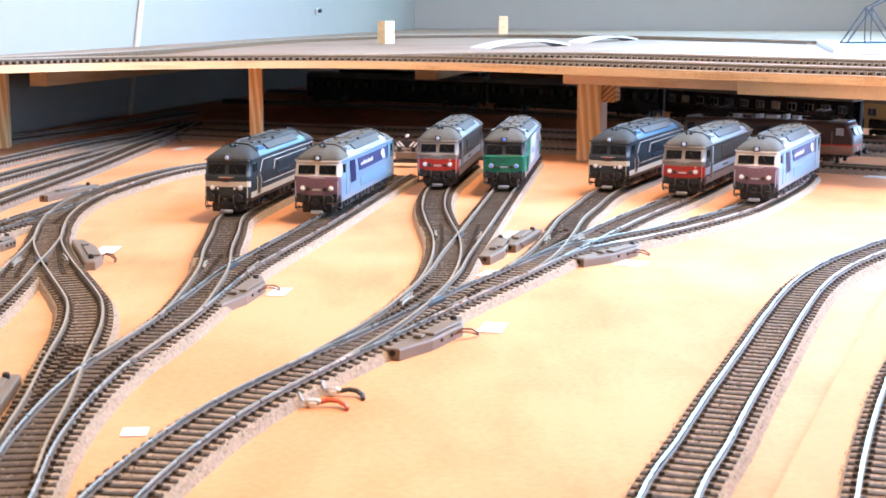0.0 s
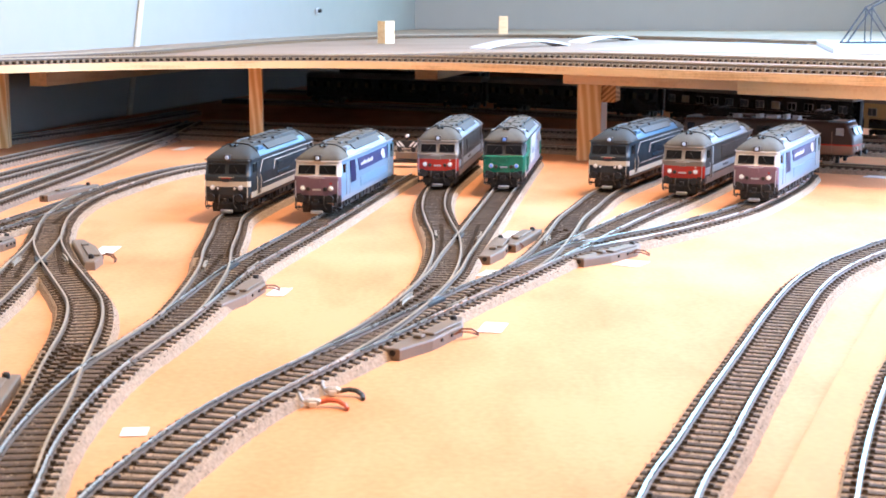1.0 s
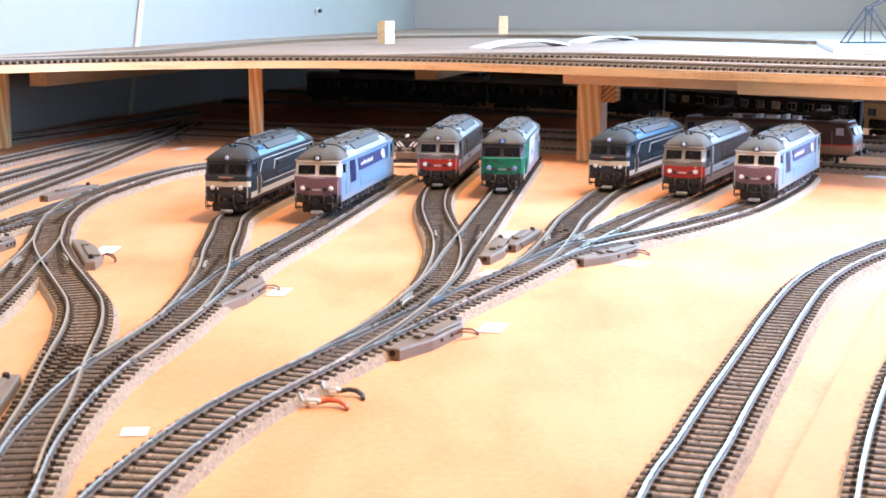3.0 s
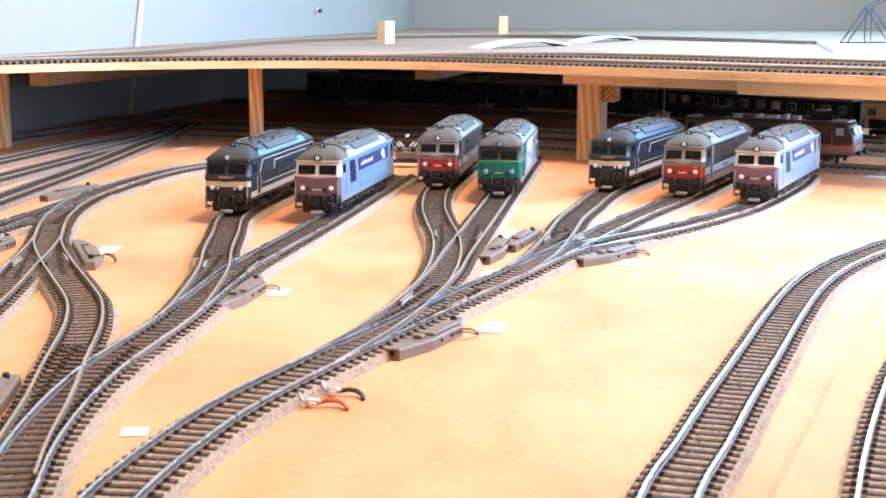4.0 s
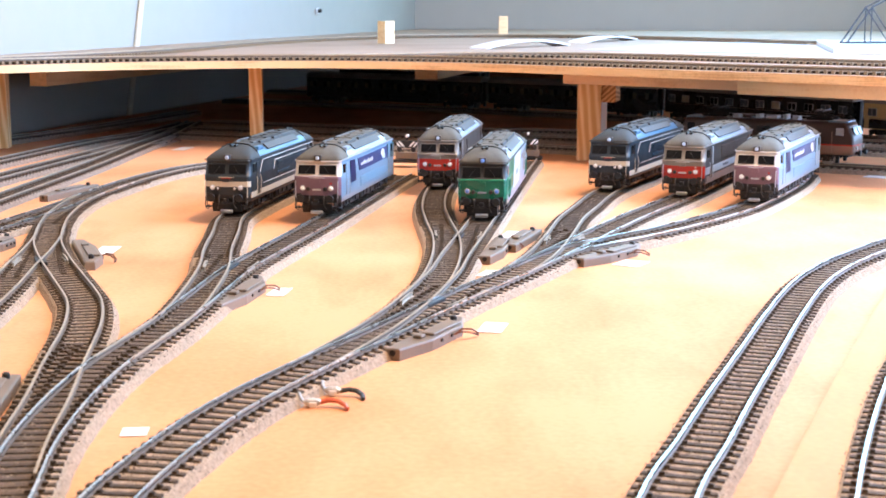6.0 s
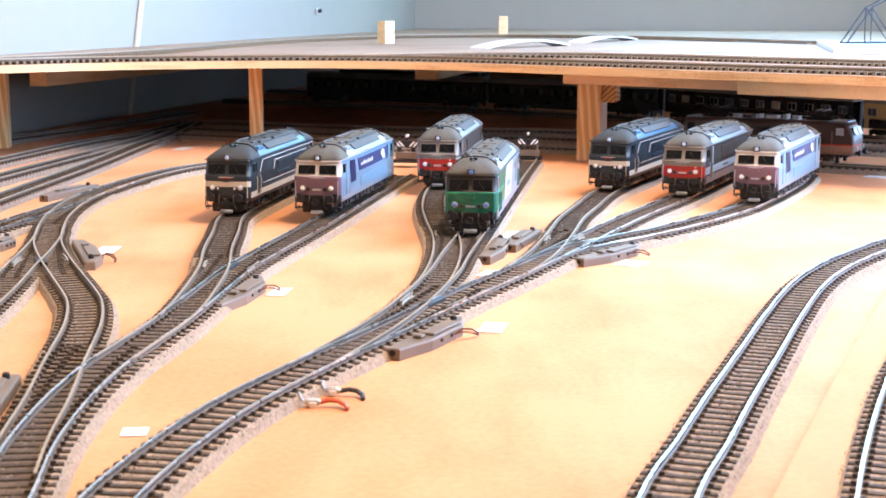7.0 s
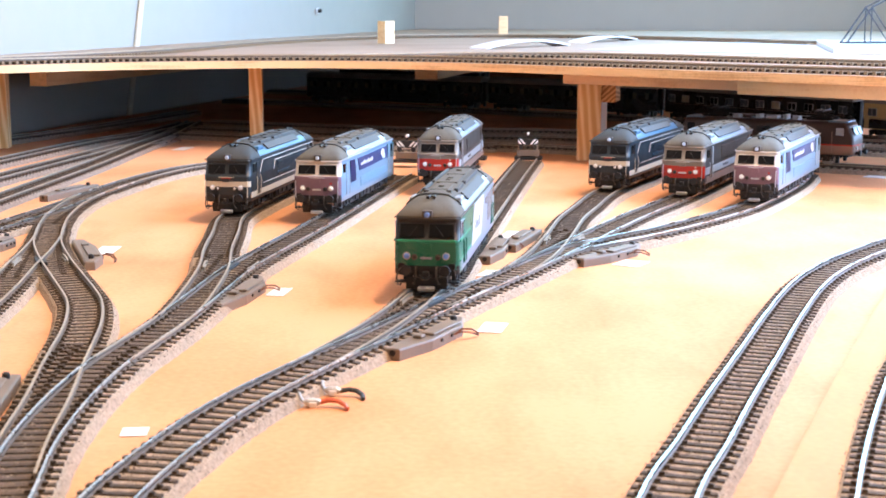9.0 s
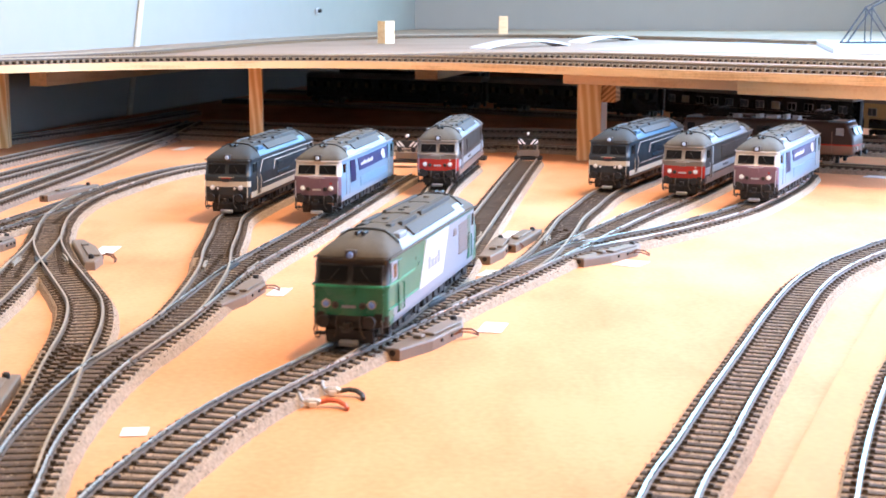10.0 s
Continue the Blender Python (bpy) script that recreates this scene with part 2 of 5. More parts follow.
def add_tube(bm, pts, r, seg=8, mi=0, caps=True):
    """A round bar along points."""
    rings, pts = [], [Vector(p) for p in pts]
    for i, p in enumerate(pts):
        d = (pts[min(i + 1, len(pts) - 1)] - pts[max(i - 1, 0)]).normalized()
        up = Vector((0, 0, 1)) if abs(d.z) < 0.95 else Vector((1, 0, 0))
        s = d.cross(up).normalized()
        u = s.cross(d)
        rad = r[i] if isinstance(r, (list, tuple)) else r
        rings.append([bm.verts.new(p + (s * math.cos(a) + u * math.sin(a)) * rad) for a in (2 * math.pi * k / seg for k in range(seg))])
    for a, b in zip(rings, rings[1:]):
        for k in range(seg):
            bm.faces.new((a[k], a[(k + 1) % seg], b[(k + 1) % seg], b[k])).material_index = mi
    if caps:
        bm.faces.new(rings[0][::-1]).material_index = mi
        bm.faces.new(rings[-1]).material_index = mi


def tube(pts, r, seg=8):
    bm = bmesh.new()
    add_tube(bm, pts, r, seg)
    return bm


def prism(poly, z0, z1, mi=0, bm=None):
    bm = bm or bmesh.new()
    a = [bm.verts.new((x, y, z0)) for x, y in poly]
    b = [bm.verts.new((x, y, z1)) for x, y in poly]
    n = len(a)
    fs = [bm.faces.new(a[::-1]), bm.faces.new(b)] + [bm.faces.new((a[i], a[(i + 1) % n], b[(i + 1) % n], b[i])) for i in range(n)]
    for f in fs:
        f.material_index = mi
    return bm


def spline(pts, step=0.004):
    """A smooth plan line through control points, evenly stepped."""
    p = [Vector((x, y)) for x, y in pts]
    p = [p[0] * 2 - p[1]] + p + [p[-1] * 2 - p[-2]]
    fine = []
    for a, b, c, d in zip(p, p[1:], p[2:], p[3:]):
        t1 = math.sqrt((b - a).length)
        t2 = t1 + math.sqrt((c - b).length)
        t3 = t2 + math.sqrt((d - c).length)
        for k in range(40):
            t = t1 + (t2 - t1) * k / 40
            a1, a2, a3 = a.lerp(b, t / t1), b.lerp(c, (t - t1) / (t2 - t1)), c.lerp(d, (t - t2) / (t3 - t2))
            fine.append(a1.lerp(a2, t / t2).lerp(a2.lerp(a3, (t - t1) / (t3 - t1)), (t - t1) / (t2 - t1)))
    fine.append(p[-2])
    for _ in range(60):
        fine = [fine[0]] + [(a + b * 2 + c) / 4 for a, b, c in zip(fine, fine[1:], fine[2:])] + [fine[-1]]
    return even(fine, step)


def even(fine, step):
    s = [0.0]
    for a, b in zip(fine, fine[1:]):
        s.append(s[-1] + (b - a).length)
    n = max(2, int(s[-1] / step))
    xs = np.interp(np.linspace(0, s[-1], n + 1), s, [v.x for v in fine])
    ys = np.interp(np.linspace(0, s[-1], n + 1), s, [v.y for v in fine])
    return [Vector((x, y)) for x, y in zip(xs, ys)]


def sides(line):
    out = []
    for i in range(len(line)):
        d = (line[min(i + 1, len(line) - 1)] - line[max(i - 1, 0)]).normalized()
        out.append(Vector((d.y, -d.x)))
    return out


def sweep(bm, line, profile, off=0.0, mi=0, z=0.0):
    """A profile (across, up) carried along a plan line."""
    nn, rings = sides(line), []
    for p, n in zip(line, nn):
        rings.append([bm.verts.new((p.x + n.x * (off + a), p.y + n.y * (off + a), z + b)) for a, b in profile])
    k = len(profile)
    for a, b in zip(rings, rings[1:]):
        for i in range(k):
            bm.faces.new((a[i], a[(i + 1) % k], b[(i + 1) % k], b[i])).material_index = mi
    bm.faces.new(rings[0][::-1]).material_index = mi
    bm.faces.new(rings[-1]).material_index = mi


# ---- room ----
def slab(name, a0, a1, b0, b1, z0, z1, material, label, cat):
    bm = box(a0, a1, b0, b1, z0, z1)
    fr = Matrix(((E1.x, E2.x, 0, CORNER.x), (E1.y, E2.y, 0, CORNER.y), (0, 0, 1, 0), (0, 0, 0, 1)))
    bmesh.ops.transform(bm, matrix=fr, verts=bm.verts[:])
    return tagged(part(name, bm, material), label=label, category=cat, kind="structure")


slab("floor", -0.1, RA + 0.1, -0.1, RB + 0.1, FLOOR_Z - 0.1, FLOOR_Z, FLOOR, "plain brownish floor of the hobby room", "floor")
slab("ceiling", -0.1, RA + 0.1, -0.1, RB + 0.1, CEIL_Z, CEIL_Z + 0.1, CEIL, "plain pale grey painted ceiling of the room", "ceiling")
slab("wall_west", -0.1, 0, -0.1, RB, FLOOR_Z, CEIL_Z, WALL, "off-white painted wall with a pale batten", "wall")
we = slab("wall_east", RA, RA + 0.1, SIDE_B + SIDE_W / 2, RB, FLOOR_Z, CEIL_Z, WALL, "off-white painted wall with a window opening", "wall")
slab("wall_south", -0.1, RA + 0.1, RB, RB + 0.1, FLOOR_Z, CEIL_Z, WALL, "plain off-white painted wall", "wall")
wn = slab("wall_north", 0, WIN_A - WIN_W / 2, -0.1, 0, FLOOR_Z, CEIL_Z, WALL, "off-white painted wall behind the layout", "wall")
for nm, a0, a1, z0, z1 in (("wall_panel", WIN_A + WIN_W / 2, RA, FLOOR_Z, CEIL_Z), ("wall_panel", WIN_A - WIN_W / 2, WIN_A + WIN_W / 2, FLOOR_Z, WIN_Z0), ("wall_panel", WIN_A - WIN_W / 2, WIN_A + WIN_W / 2, WIN_Z1, CEIL_Z)):
    bm = box(a0, a1, -0.1, 0, z0, z1)
    bmesh.ops.transform(bm, matrix=Matrix(((E1.x, E2.x, 0, CORNER.x), (E1.y, E2.y, 0, CORNER.y), (0, 0, 1, 0), (0, 0, 0, 1))), verts=bm.verts[:])
    part(nm, bm, WALL, wn)
FRAME_M = Matrix(((E1.x, E2.x, 0, CORNER.x), (E1.y, E2.y, 0, CORNER.y), (0, 0, 1, 0), (0, 0, 0, 1)))
for b0, b1, z0, z1 in ((0, SIDE_B - SIDE_W / 2, FLOOR_Z, CEIL_Z), (SIDE_B - SIDE_W / 2, SIDE_B + SIDE_W / 2, FLOOR_Z, SIDE_Z0), (SIDE_B - SIDE_W / 2, SIDE_B + SIDE_W / 2, SIDE_Z1, CEIL_Z)):
    bm = box(RA, RA + 0.1, b0, b1, z0, z1)
    bmesh.ops.transform(bm, matrix=FRAME_M, verts=bm.verts[:])
    part("wall_panel", bm, WALL, we)
for nm, lab, z0, z1, bars in (("window_1", "white window frame in the back wall", WIN_Z0, WIN_Z1, [(WIN_A - WIN_W / 2 + WIN_W * k / 2, -0.06, 0) for k in (0.03, 1, 1.97)]),
                      ("window_2", "white window frame in the side wall", SIDE_Z0, SIDE_Z1, [(RA + 0.06, SIDE_B - SIDE_W / 2 + SIDE_W * k / 2, 1) for k in (0.03, 1, 1.97)])):
    w = thing(nm, label=lab, category="window", kind="structure")
    for a, c, q in bars:
        bm = box(a - 0.02, a + 0.02, c - 0.02, c + 0.02, z0, z1)
        bmesh.ops.transform(bm, matrix=FRAME_M, verts=bm.verts[:])
        part("window_frame", bm, CEIL, w)

# ---- table ----
ZR = 0.0070          # rail top over the table
table = thing("layout_table", label="broad plywood layout table on timber legs", category="table")
part("table_board", prism([(p.x, p.y) for p in (room(0.002, 0.002), room(0.002, 4.15), room(RA - 0.02, 4.15), room(RA - 0.02, 0.002))], -0.018, 0), PLY, table)
bm = prism([(0.066, 0.345), (0.103, 0.443), (0.158, 0.585), (0.242, 0.792), (0.42, 0.80), (0.62, 0.50), (0.30, 0.10)], 0.0, 0.0026)
tagged(part("overlay_board", bm, PLY_PALE), label="pale thin plywood sheet laid on the table", category="board")
for x, y in ((-0.62, 0.3), (0.45, 0.0), (-0.2, 2.6), (1.0, 2.4)):
    part("leg", box(x - 0.03, x + 0.03, y - 0.03, y + 0.03, FLOOR_Z, -0.018), PINE_BEAM, table)

# ---- tracks: plan lines, metres ----
TRK = {}
TRK["A"] = [(0.07, 0.436), (0.086, 0.48), (0.106, 0.538), (0.133, 0.613), (0.162, 0.694), (0.192, 0.771), (0.222, 0.83), (0.272, 0.903)]
TRK["B"] = [(0.136, 0.422), (0.15, 0.458)]
TRK["C"] = [(-0.099, 0.423), (-0.093, 0.463), (-0.078, 0.527), (-0.052, 0.595), (-0.026, 0.656), (0.01, 0.742), (0.042, 0.812), (0.078, 0.897), (0.133, 1.029), (0.174, 1.116)]
TRK["C5"] = [(0.042, 0.812), (0.059, 0.869), (0.075, 0.945), (0.088, 1.015), (0.104, 1.077), (0.126, 1.143)]
TRK["C7"] = [(0.042, 0.812), (0.077, 0.886), (0.104, 0.917), (0.131, 0.947), (0.165, 0.991), (0.208, 1.055)]
TRK["G"] = [(-0.052, 0.595), (-0.03, 0.662), (-0.014, 0.726), (-0.005, 0.774), (0.001, 0.807), (0.007, 0.861), (0.018, 0.944), (0.041, 1.121), (0.067, 1.316), (0.081, 1.416)]
TRK["G3"] = [(-0.014, 0.726), (-0.004, 0.782), (0.002, 0.861), (0.002, 0.931), (-0.003, 1.001), (-0.007, 1.083), (-0.003, 1.194)]
TRK["D"] = [(-0.13, 0.423), (-0.136, 0.469), (-0.138, 0.496), (-0.139, 0.538), (-0.137, 0.59), (-0.132, 0.63), (-0.125, 0.685), (-0.113, 0.821), (-0.104, 0.875), (-0.084, 0.988)]
TRK["D1"] = [(-0.136, 0.6), (-0.125, 0.685), (-0.125, 0.763), (-0.128, 0.823), (-0.135, 0.882), (-0.14, 0.95), (-0.143, 1.029)]
TRK["E"] = [(-0.135, 0.445), (-0.141, 0.484), (-0.147, 0.538), (-0.155, 0.594), (-0.158, 0.617), (-0.165, 0.669), (-0.174, 0.712), (-0.18, 0.733), (-0.201, 0.789), (-0.228, 0.861), (-0.246, 0.917), (-0.26, 0.98), (-0.27, 1.044), (-0.274, 1.116), (-0.268, 1.202), (-0.243, 1.321), (-0.216, 1.374)]
TRK["F"] = [(-0.23, 0.763), (-0.237, 0.823), (-0.243, 0.882), (-0.251, 0.938), (-0.263, 0.996)]
TRK["K"] = [(-0.295, 0.983), (-0.286, 1.035), (-0.279, 1.083), (-0.273, 1.147), (-0.263, 1.226)]
TRK["G1"] = [(-0.421, 1.413), (-0.381, 1.624), (-0.345, 1.722), (-0.323, 1.882)]
TRK["G2"] = [(-0.381, 1.276), (-0.35, 1.491), (-0.331, 1.631), (-0.324, 1.768)]
TRK["Gc"] = [(-0.339, 1.133), (-0.331, 1.267), (-0.325, 1.379), (-0.32, 1.576), (-0.314, 1.674), (-0.317, 1.901)]
TRK["G0"] = [(-0.487, 1.638), (-0.431, 1.793), (-0.351, 2.09)]
RAIL_PROFILE = [(-0.0008, 0), (0.0008, 0), (0.0008, 0.0004), (0.0003, 0.0007), (0.0003, 0.0016), (0.0005, 0.0018), (0.0005, 0.0025), (-0.0005, 0.0025), (-0.0005, 0.0018), (-0.0003, 0.0016), (-0.0003, 0.0007), (-0.0008, 0.0004)]
PITCH = 0.0072


def sleeper_mesh():
    bm = box(-0.0014, 0.0014, -0.0132, 0.0132, -0.0018, 0, None)
    for s in (-1, 1):
        for q in (-1, 1):
            add_box(bm, -0.0009, 0.0009, s * 0.00825 + q * 0.0019 - 0.0008, s * 0.00825 + q * 0.0019 + 0.0008, 0, 0.0009)
    return finish(bm, "sleeper", SLEEPER)


SLEEPER_MESH = sleeper_mesh()
DECK_SLEEPER = finish(box(-0.0014, 0.0014, -0.0132, 0.0132, -0.0032, 0), "deck_sleeper", SLEEPER_DARK)
LINES = {}


def near(p, line):
    return min((p - q).length for q in line)


def ballast(t, key, line, wide, base):
    """Loose grains of uneven size between the rails and on the shoulders of the bed."""
    rng = random.Random(key + "b")
    pts = even(line, 0.0024)
    verts, faces = [], []
    for p, n in zip(pts, sides(pts)):
        if p.y > 1.75 or p.y < 0.36:
            continue
        d = Vector((-n.y, n.x))
        for k in range(8 if wide > 0.0155 else 5):
            a = rng.uniform(-0.0073, 0.0073) if k < 5 else rng.choice((-1, 1)) * rng.uniform(0.0110, wide - 0.0004)
            r0 = rng.uniform(0.0003, 0.00062) if k < 5 else rng.uniform(0.0002, 0.0004)
            z = base + (0.0041 if k < 5 else 0.0040 - max(0.0, abs(a) - 0.0128) * 0.45)
            c = p + n * a + d * rng.uniform(-0.0012, 0.0012)
            i, w = len(verts), rng.uniform(0, 6.28)
            for q in range(4):
                g = w + q * 1.571
                verts.append((c.x + math.cos(g) * r0 * rng.uniform(0.8, 1.4), c.y + math.sin(g) * r0 * rng.uniform(0.8, 1.4), z - r0 * 0.2))
            verts.append((c.x, c.y, z + r0 * 0.8))
            faces += [(i + q, i + (q + 1) % 4, i + 4) for q in range(4)]
    if verts:
        me = bpy.data.meshes.new("ballast")
        me.from_pydata(verts, [], faces)
        me.materials.append(GRAIN)
        ob = new("ballast", me)
        ob.parent = t
        tagged(ob, label="loose beige and brown ballast grains", kind="stuff")


def track(key, pts, label, rail=None, base=0.0, clear=(), reach=(), bed=True, wide=0.0159, inner=None):
    """One length of flexible track: foam bed, sleepers, two rails. clear: lines whose sleepers serve both; reach: lines to which sleepers stretch."""
    line = LINES.get(key) or spline(pts)
    LINES[key] = line
    lift = 0.00006 * (list(LINES).index(key) % 9)
    base += lift
    t = thing("track", label=label, category="track", group="model railway tracks")
    nn = sides(line)
    z_sl = base + (ZR if bed else 0.0057) - 0.0025
    if bed:
        bm = bmesh.new()
        rng = random.Random(key)
        rings = []
        for p, n in zip(line, nn):
            w1, w2 = wide + rng.uniform(-0.0003, 0.0003), wide + rng.uniform(-0.0003, 0.0003)
            rings.append([bm.verts.new((p.x + n.x * a, p.y + n.y * a, base + b - lift * (b == 0))) for a, b in ((-w1, 0), (-w1 + 0.0016, 0.0028), (-0.0128, 0.0039), (-0.0092, 0.0040), (0.0092, 0.0040), (0.0128, 0.0039), (w2 - 0.0016, 0.0028), (w2, 0))])
        for a, b in zip(rings, rings[1:]):
            for k in range(7):
                bm.faces.new((a[k], a[k + 1], b[k + 1], b[k])).material_index = 1 if k == 3 else 0
        part("track_bed", bm, [BED, inner or BED_IN] if wide > 0.0155 else [BED_DARK, BED_DARK], t, "grey-beige foam track bed" if wide > 0.0155 else "darker brown track bed")
        ballast(t, key, line, wide, base)
    else:
        # near-black strip added for the shade in the gaps between sleepers
        bm = bmesh.new()
        sweep(bm, line, [(-0.0118, 0.0002), (0.0118, 0.0002), (0.0112, 0.0022), (-0.0112, 0.0022)], z=base)
        part("track_bed", bm, DECK_GAP_SHADE, t, "dark strip standing in for shade between the sleepers")
    for s in (-1, 1):
        bm = bmesh.new()
        sweep(bm, line, RAIL_PROFILE, s * 0.00825, z=z_sl)
        for i, f in enumerate(bm.faces):
            f.material_index = 1 if i % 12 in (1, 2, 3, 9, 10, 11) else 0
        part("rail", bm, [rail or RAIL, RAIL_WEB], t)
    sl = even(line, PITCH)
    sn = sides(sl)
    others = [LINES[c] for c in clear]
    more = [LINES[c] for c in reach]
    rng = random.Random(key + "s")
    for p, n in zip(sl, sn):
        if any(near(p, o) < 0.0265 for o in others):
            continue
        ang = math.degrees(math.atan2(n.y, n.x)) - 90 + rng.uniform(-1, 1)
        lo, hi = -0.0132, 0.0132
        for o in more:
            q = min(o, key=lambda v: (v - p).length)
            d = (q - p).dot(n)
            if 0.001 < (q - p).length < 0.0268:
                lo, hi = min(lo, d - 0.0132), max(hi, d + 0.0132)
        mid = (lo + hi) / 2
        m = pose(p.x + n.x * mid, p.y + n.y * mid, z_sl, 0, 0, ang) @ Matrix.Diagonal((1, (hi - lo) / 0.0264, 1, 1))
        shared("sleeper", SLEEPER_MESH if bed else DECK_SLEEPER, t, m)
    return t


PLAN = {}
PLAN["A"] = [(0.045, 0.34)] + TRK["A"] + [(0.34, 0.985), (0.43, 1.05)]
PLAN["B"] = [(0.100, 0.33), (0.1295, 0.419), (0.1413, 0.455), (0.170, 0.535), (0.205, 0.62), (0.25, 0.70)]
PLAN["C"] = [(-0.103, 0.34)] + TRK["C"] + [(0.183, 1.135), (0.275, 1.352)]
PLAN["C5"] = TRK["C5"][:-1] + [(0.130, 1.173), (0.215, 1.375)]
PLAN["C7"] = TRK["C7"] + [(0.230, 1.095), (0.285, 1.215), (0.315, 1.30)]
PLAN["G"] = TRK["G"]
PLAN["G3"] = TRK["G3"] + [(0.022, 1.37)]
PLAN["D"] = [(-0.122, 0.34)] + TRK["D"] + [(-0.045, 1.235), (-0.035, 1.29)]
PLAN["D1"] = TRK["D1"][:-1] + [(-0.1462, 1.025), (-0.137, 1.110), (-0.12, 1.215)]
PLAN["E"] = TRK["E"] + [(-0.10, 1.50), (0.05, 1.56)]
PLAN["F"] = [(-0.215, 0.58), (-0.224, 0.69)] + TRK["F"]
PLAN["K"] = [(-0.31, 0.90)] + TRK["K"]
PLAN["Gc"] = [(-0.345, 1.0)] + TRK["Gc"]
PLAN["G2"] = [(-0.40, 1.13)] + TRK["G2"]
PLAN["G1"] = [(-0.45, 1.25)] + TRK["G1"]
PLAN["G0"] = [(-0.53, 1.50)] + TRK["G0"]
for k, p in PLAN.items():
    LINES[k] = spline(p)
track("A", PLAN["A"], "curving bright track on brown sleepers and grey bed")
track("B", PLAN["B"], "track with bright rails beside the board edge")
track("C", PLAN["C"], "main yard track with bright rails on grey bed", reach=("C5", "C7", "G"))
track("C5", PLAN["C5"], "curved siding branching from the yard ladder", clear=("C",), inner=BED_MID, wide=0.0157, rail=RAIL_OLD)
track("C7", PLAN["C7"], "siding branching from the yard ladder beside blank table", clear=("C",))
track("G", PLAN["G"], "straight stub siding ending at a buffer stop", clear=("C",), reach=("G3",), inner=BED_MID, wide=0.0157, rail=RAIL_OLD)
track("G3", PLAN["G3"], "curved stub siding with weathered rails", clear=("C", "G"), inner=BED_MID, wide=0.0157, rail=RAIL_OLD)
track("D", PLAN["D"], "long siding with weathered rails on grey bed", reach=("D1", "E"), inner=BED_MID)
track("D1", PLAN["D1"], "short curved siding with dull rails", clear=("D",), rail=RAIL_OLD, inner=BED_MID, wide=0.0159)
track("E", PLAN["E"], "S-curved track with tarnished rails", rail=RAIL_OLD, clear=("D",), reach=("F", "K"))
track("F", PLAN["F"], "short diagonal track joining the S-curve", rail=RAIL_OLD, clear=("E",))
track("K", PLAN["K"], "curved track joining from the table edge", clear=("E",))
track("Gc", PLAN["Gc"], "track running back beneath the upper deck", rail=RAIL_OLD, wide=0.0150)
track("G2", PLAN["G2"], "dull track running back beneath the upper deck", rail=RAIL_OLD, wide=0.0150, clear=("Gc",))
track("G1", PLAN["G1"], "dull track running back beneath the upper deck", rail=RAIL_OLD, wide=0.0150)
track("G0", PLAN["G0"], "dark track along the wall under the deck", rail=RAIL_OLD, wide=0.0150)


def frog(main, branch):
    """The crossing nose of a turnout: a plastic plate, two check rails and a tie bar, lying where the two lines part."""
    a, b = LINES[main], LINES[branch]
    best = min(b, key=lambda p: abs(near(p, a) - 0.0165))
    q = min(a, key=lambda v: (v - best).length)
    i, j = a.index(q), b.index(best)
    da = (a[min(i + 2, len(a) - 1)] - a[max(i - 2, 0)]).normalized()
    if da.dot(b[min(j + 2, len(b) - 1)] - b[max(j - 2, 0)]) < 0:
        da = -da
    mid = (q + best) / 2
    z = ZR - 0.0025
    t = thing("turnout_frog", pose(mid.x, mid.y, 0, 0, 0, math.degrees(math.atan2(da.y, da.x))), label="black plastic crossing nose with check rails in a turnout", category="turnout frog", group="turnout frogs")
    part("nose_plate", box(-0.010, 0.012, -0.0030, 0.0030, z - 0.0018, z + 0.0016, None, 0.0004), BLACK, t)
    side = Vector((-da.y, da.x))
    for line, c in ((a, q), (b, best)):
        s = 1 if (c - mid).dot(side) > 0 else -1
        o = (c - mid).dot(side) + s * 0.0062
        k = line.index(c)
        dl = (line[min(k + 2, len(line) - 1)] - line[max(k - 2, 0)]).normalized()
        turn = math.atan2(da.x * dl.y - da.y * dl.x, da.dot(dl))
        if abs(turn) > 1.6:
            turn -= math.copysign(math.pi, turn)
        bm = bmesh.new()
        sweep(bm, [Vector(q) for q in ((-0.012, -s * 0.0010), (-0.008, 0), (0.008, 0), (0.012, -s * 0.0010))], RAIL_PROFILE)
        ob = part("check_rail", bm, RAIL_OLD, t)
        ob.matrix_local = pose((c - mid).dot(da), o, z, 0, 0, math.degrees(turn))
    return t


for m, r in (("C", "C5"), ("C", "C7"), ("C", "G"), ("G", "G3"), ("D", "D1"), ("E", "F")):
    frog(m, r)

# through tracks behind the yard, in the shade of the deck
THROUGH = [[(0.62, 1.21), (0.383, 1.352), (0.235, 1.445), (0.124, 1.545), (-0.049, 1.60), (-0.30, 1.72)],
           [(0.66, 1.36), (0.443, 1.515), (0.30, 1.60), (0.113, 1.660), (-0.054, 1.689), (-0.30, 1.80)],
           [(0.70, 1.45), (0.469, 1.615), (0.30, 1.70), (0.12, 1.760), (-0.057, 1.793), (-0.30, 1.90)],
           [(0.70, 1.30), (0.56, 1.53), (0.445, 1.72), (0.27, 1.960), (0.04, 2.135), (-0.226, 2.30), (-0.34, 2.36)]]
for i, p in enumerate(THROUGH):
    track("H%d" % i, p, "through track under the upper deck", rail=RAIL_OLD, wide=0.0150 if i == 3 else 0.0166)

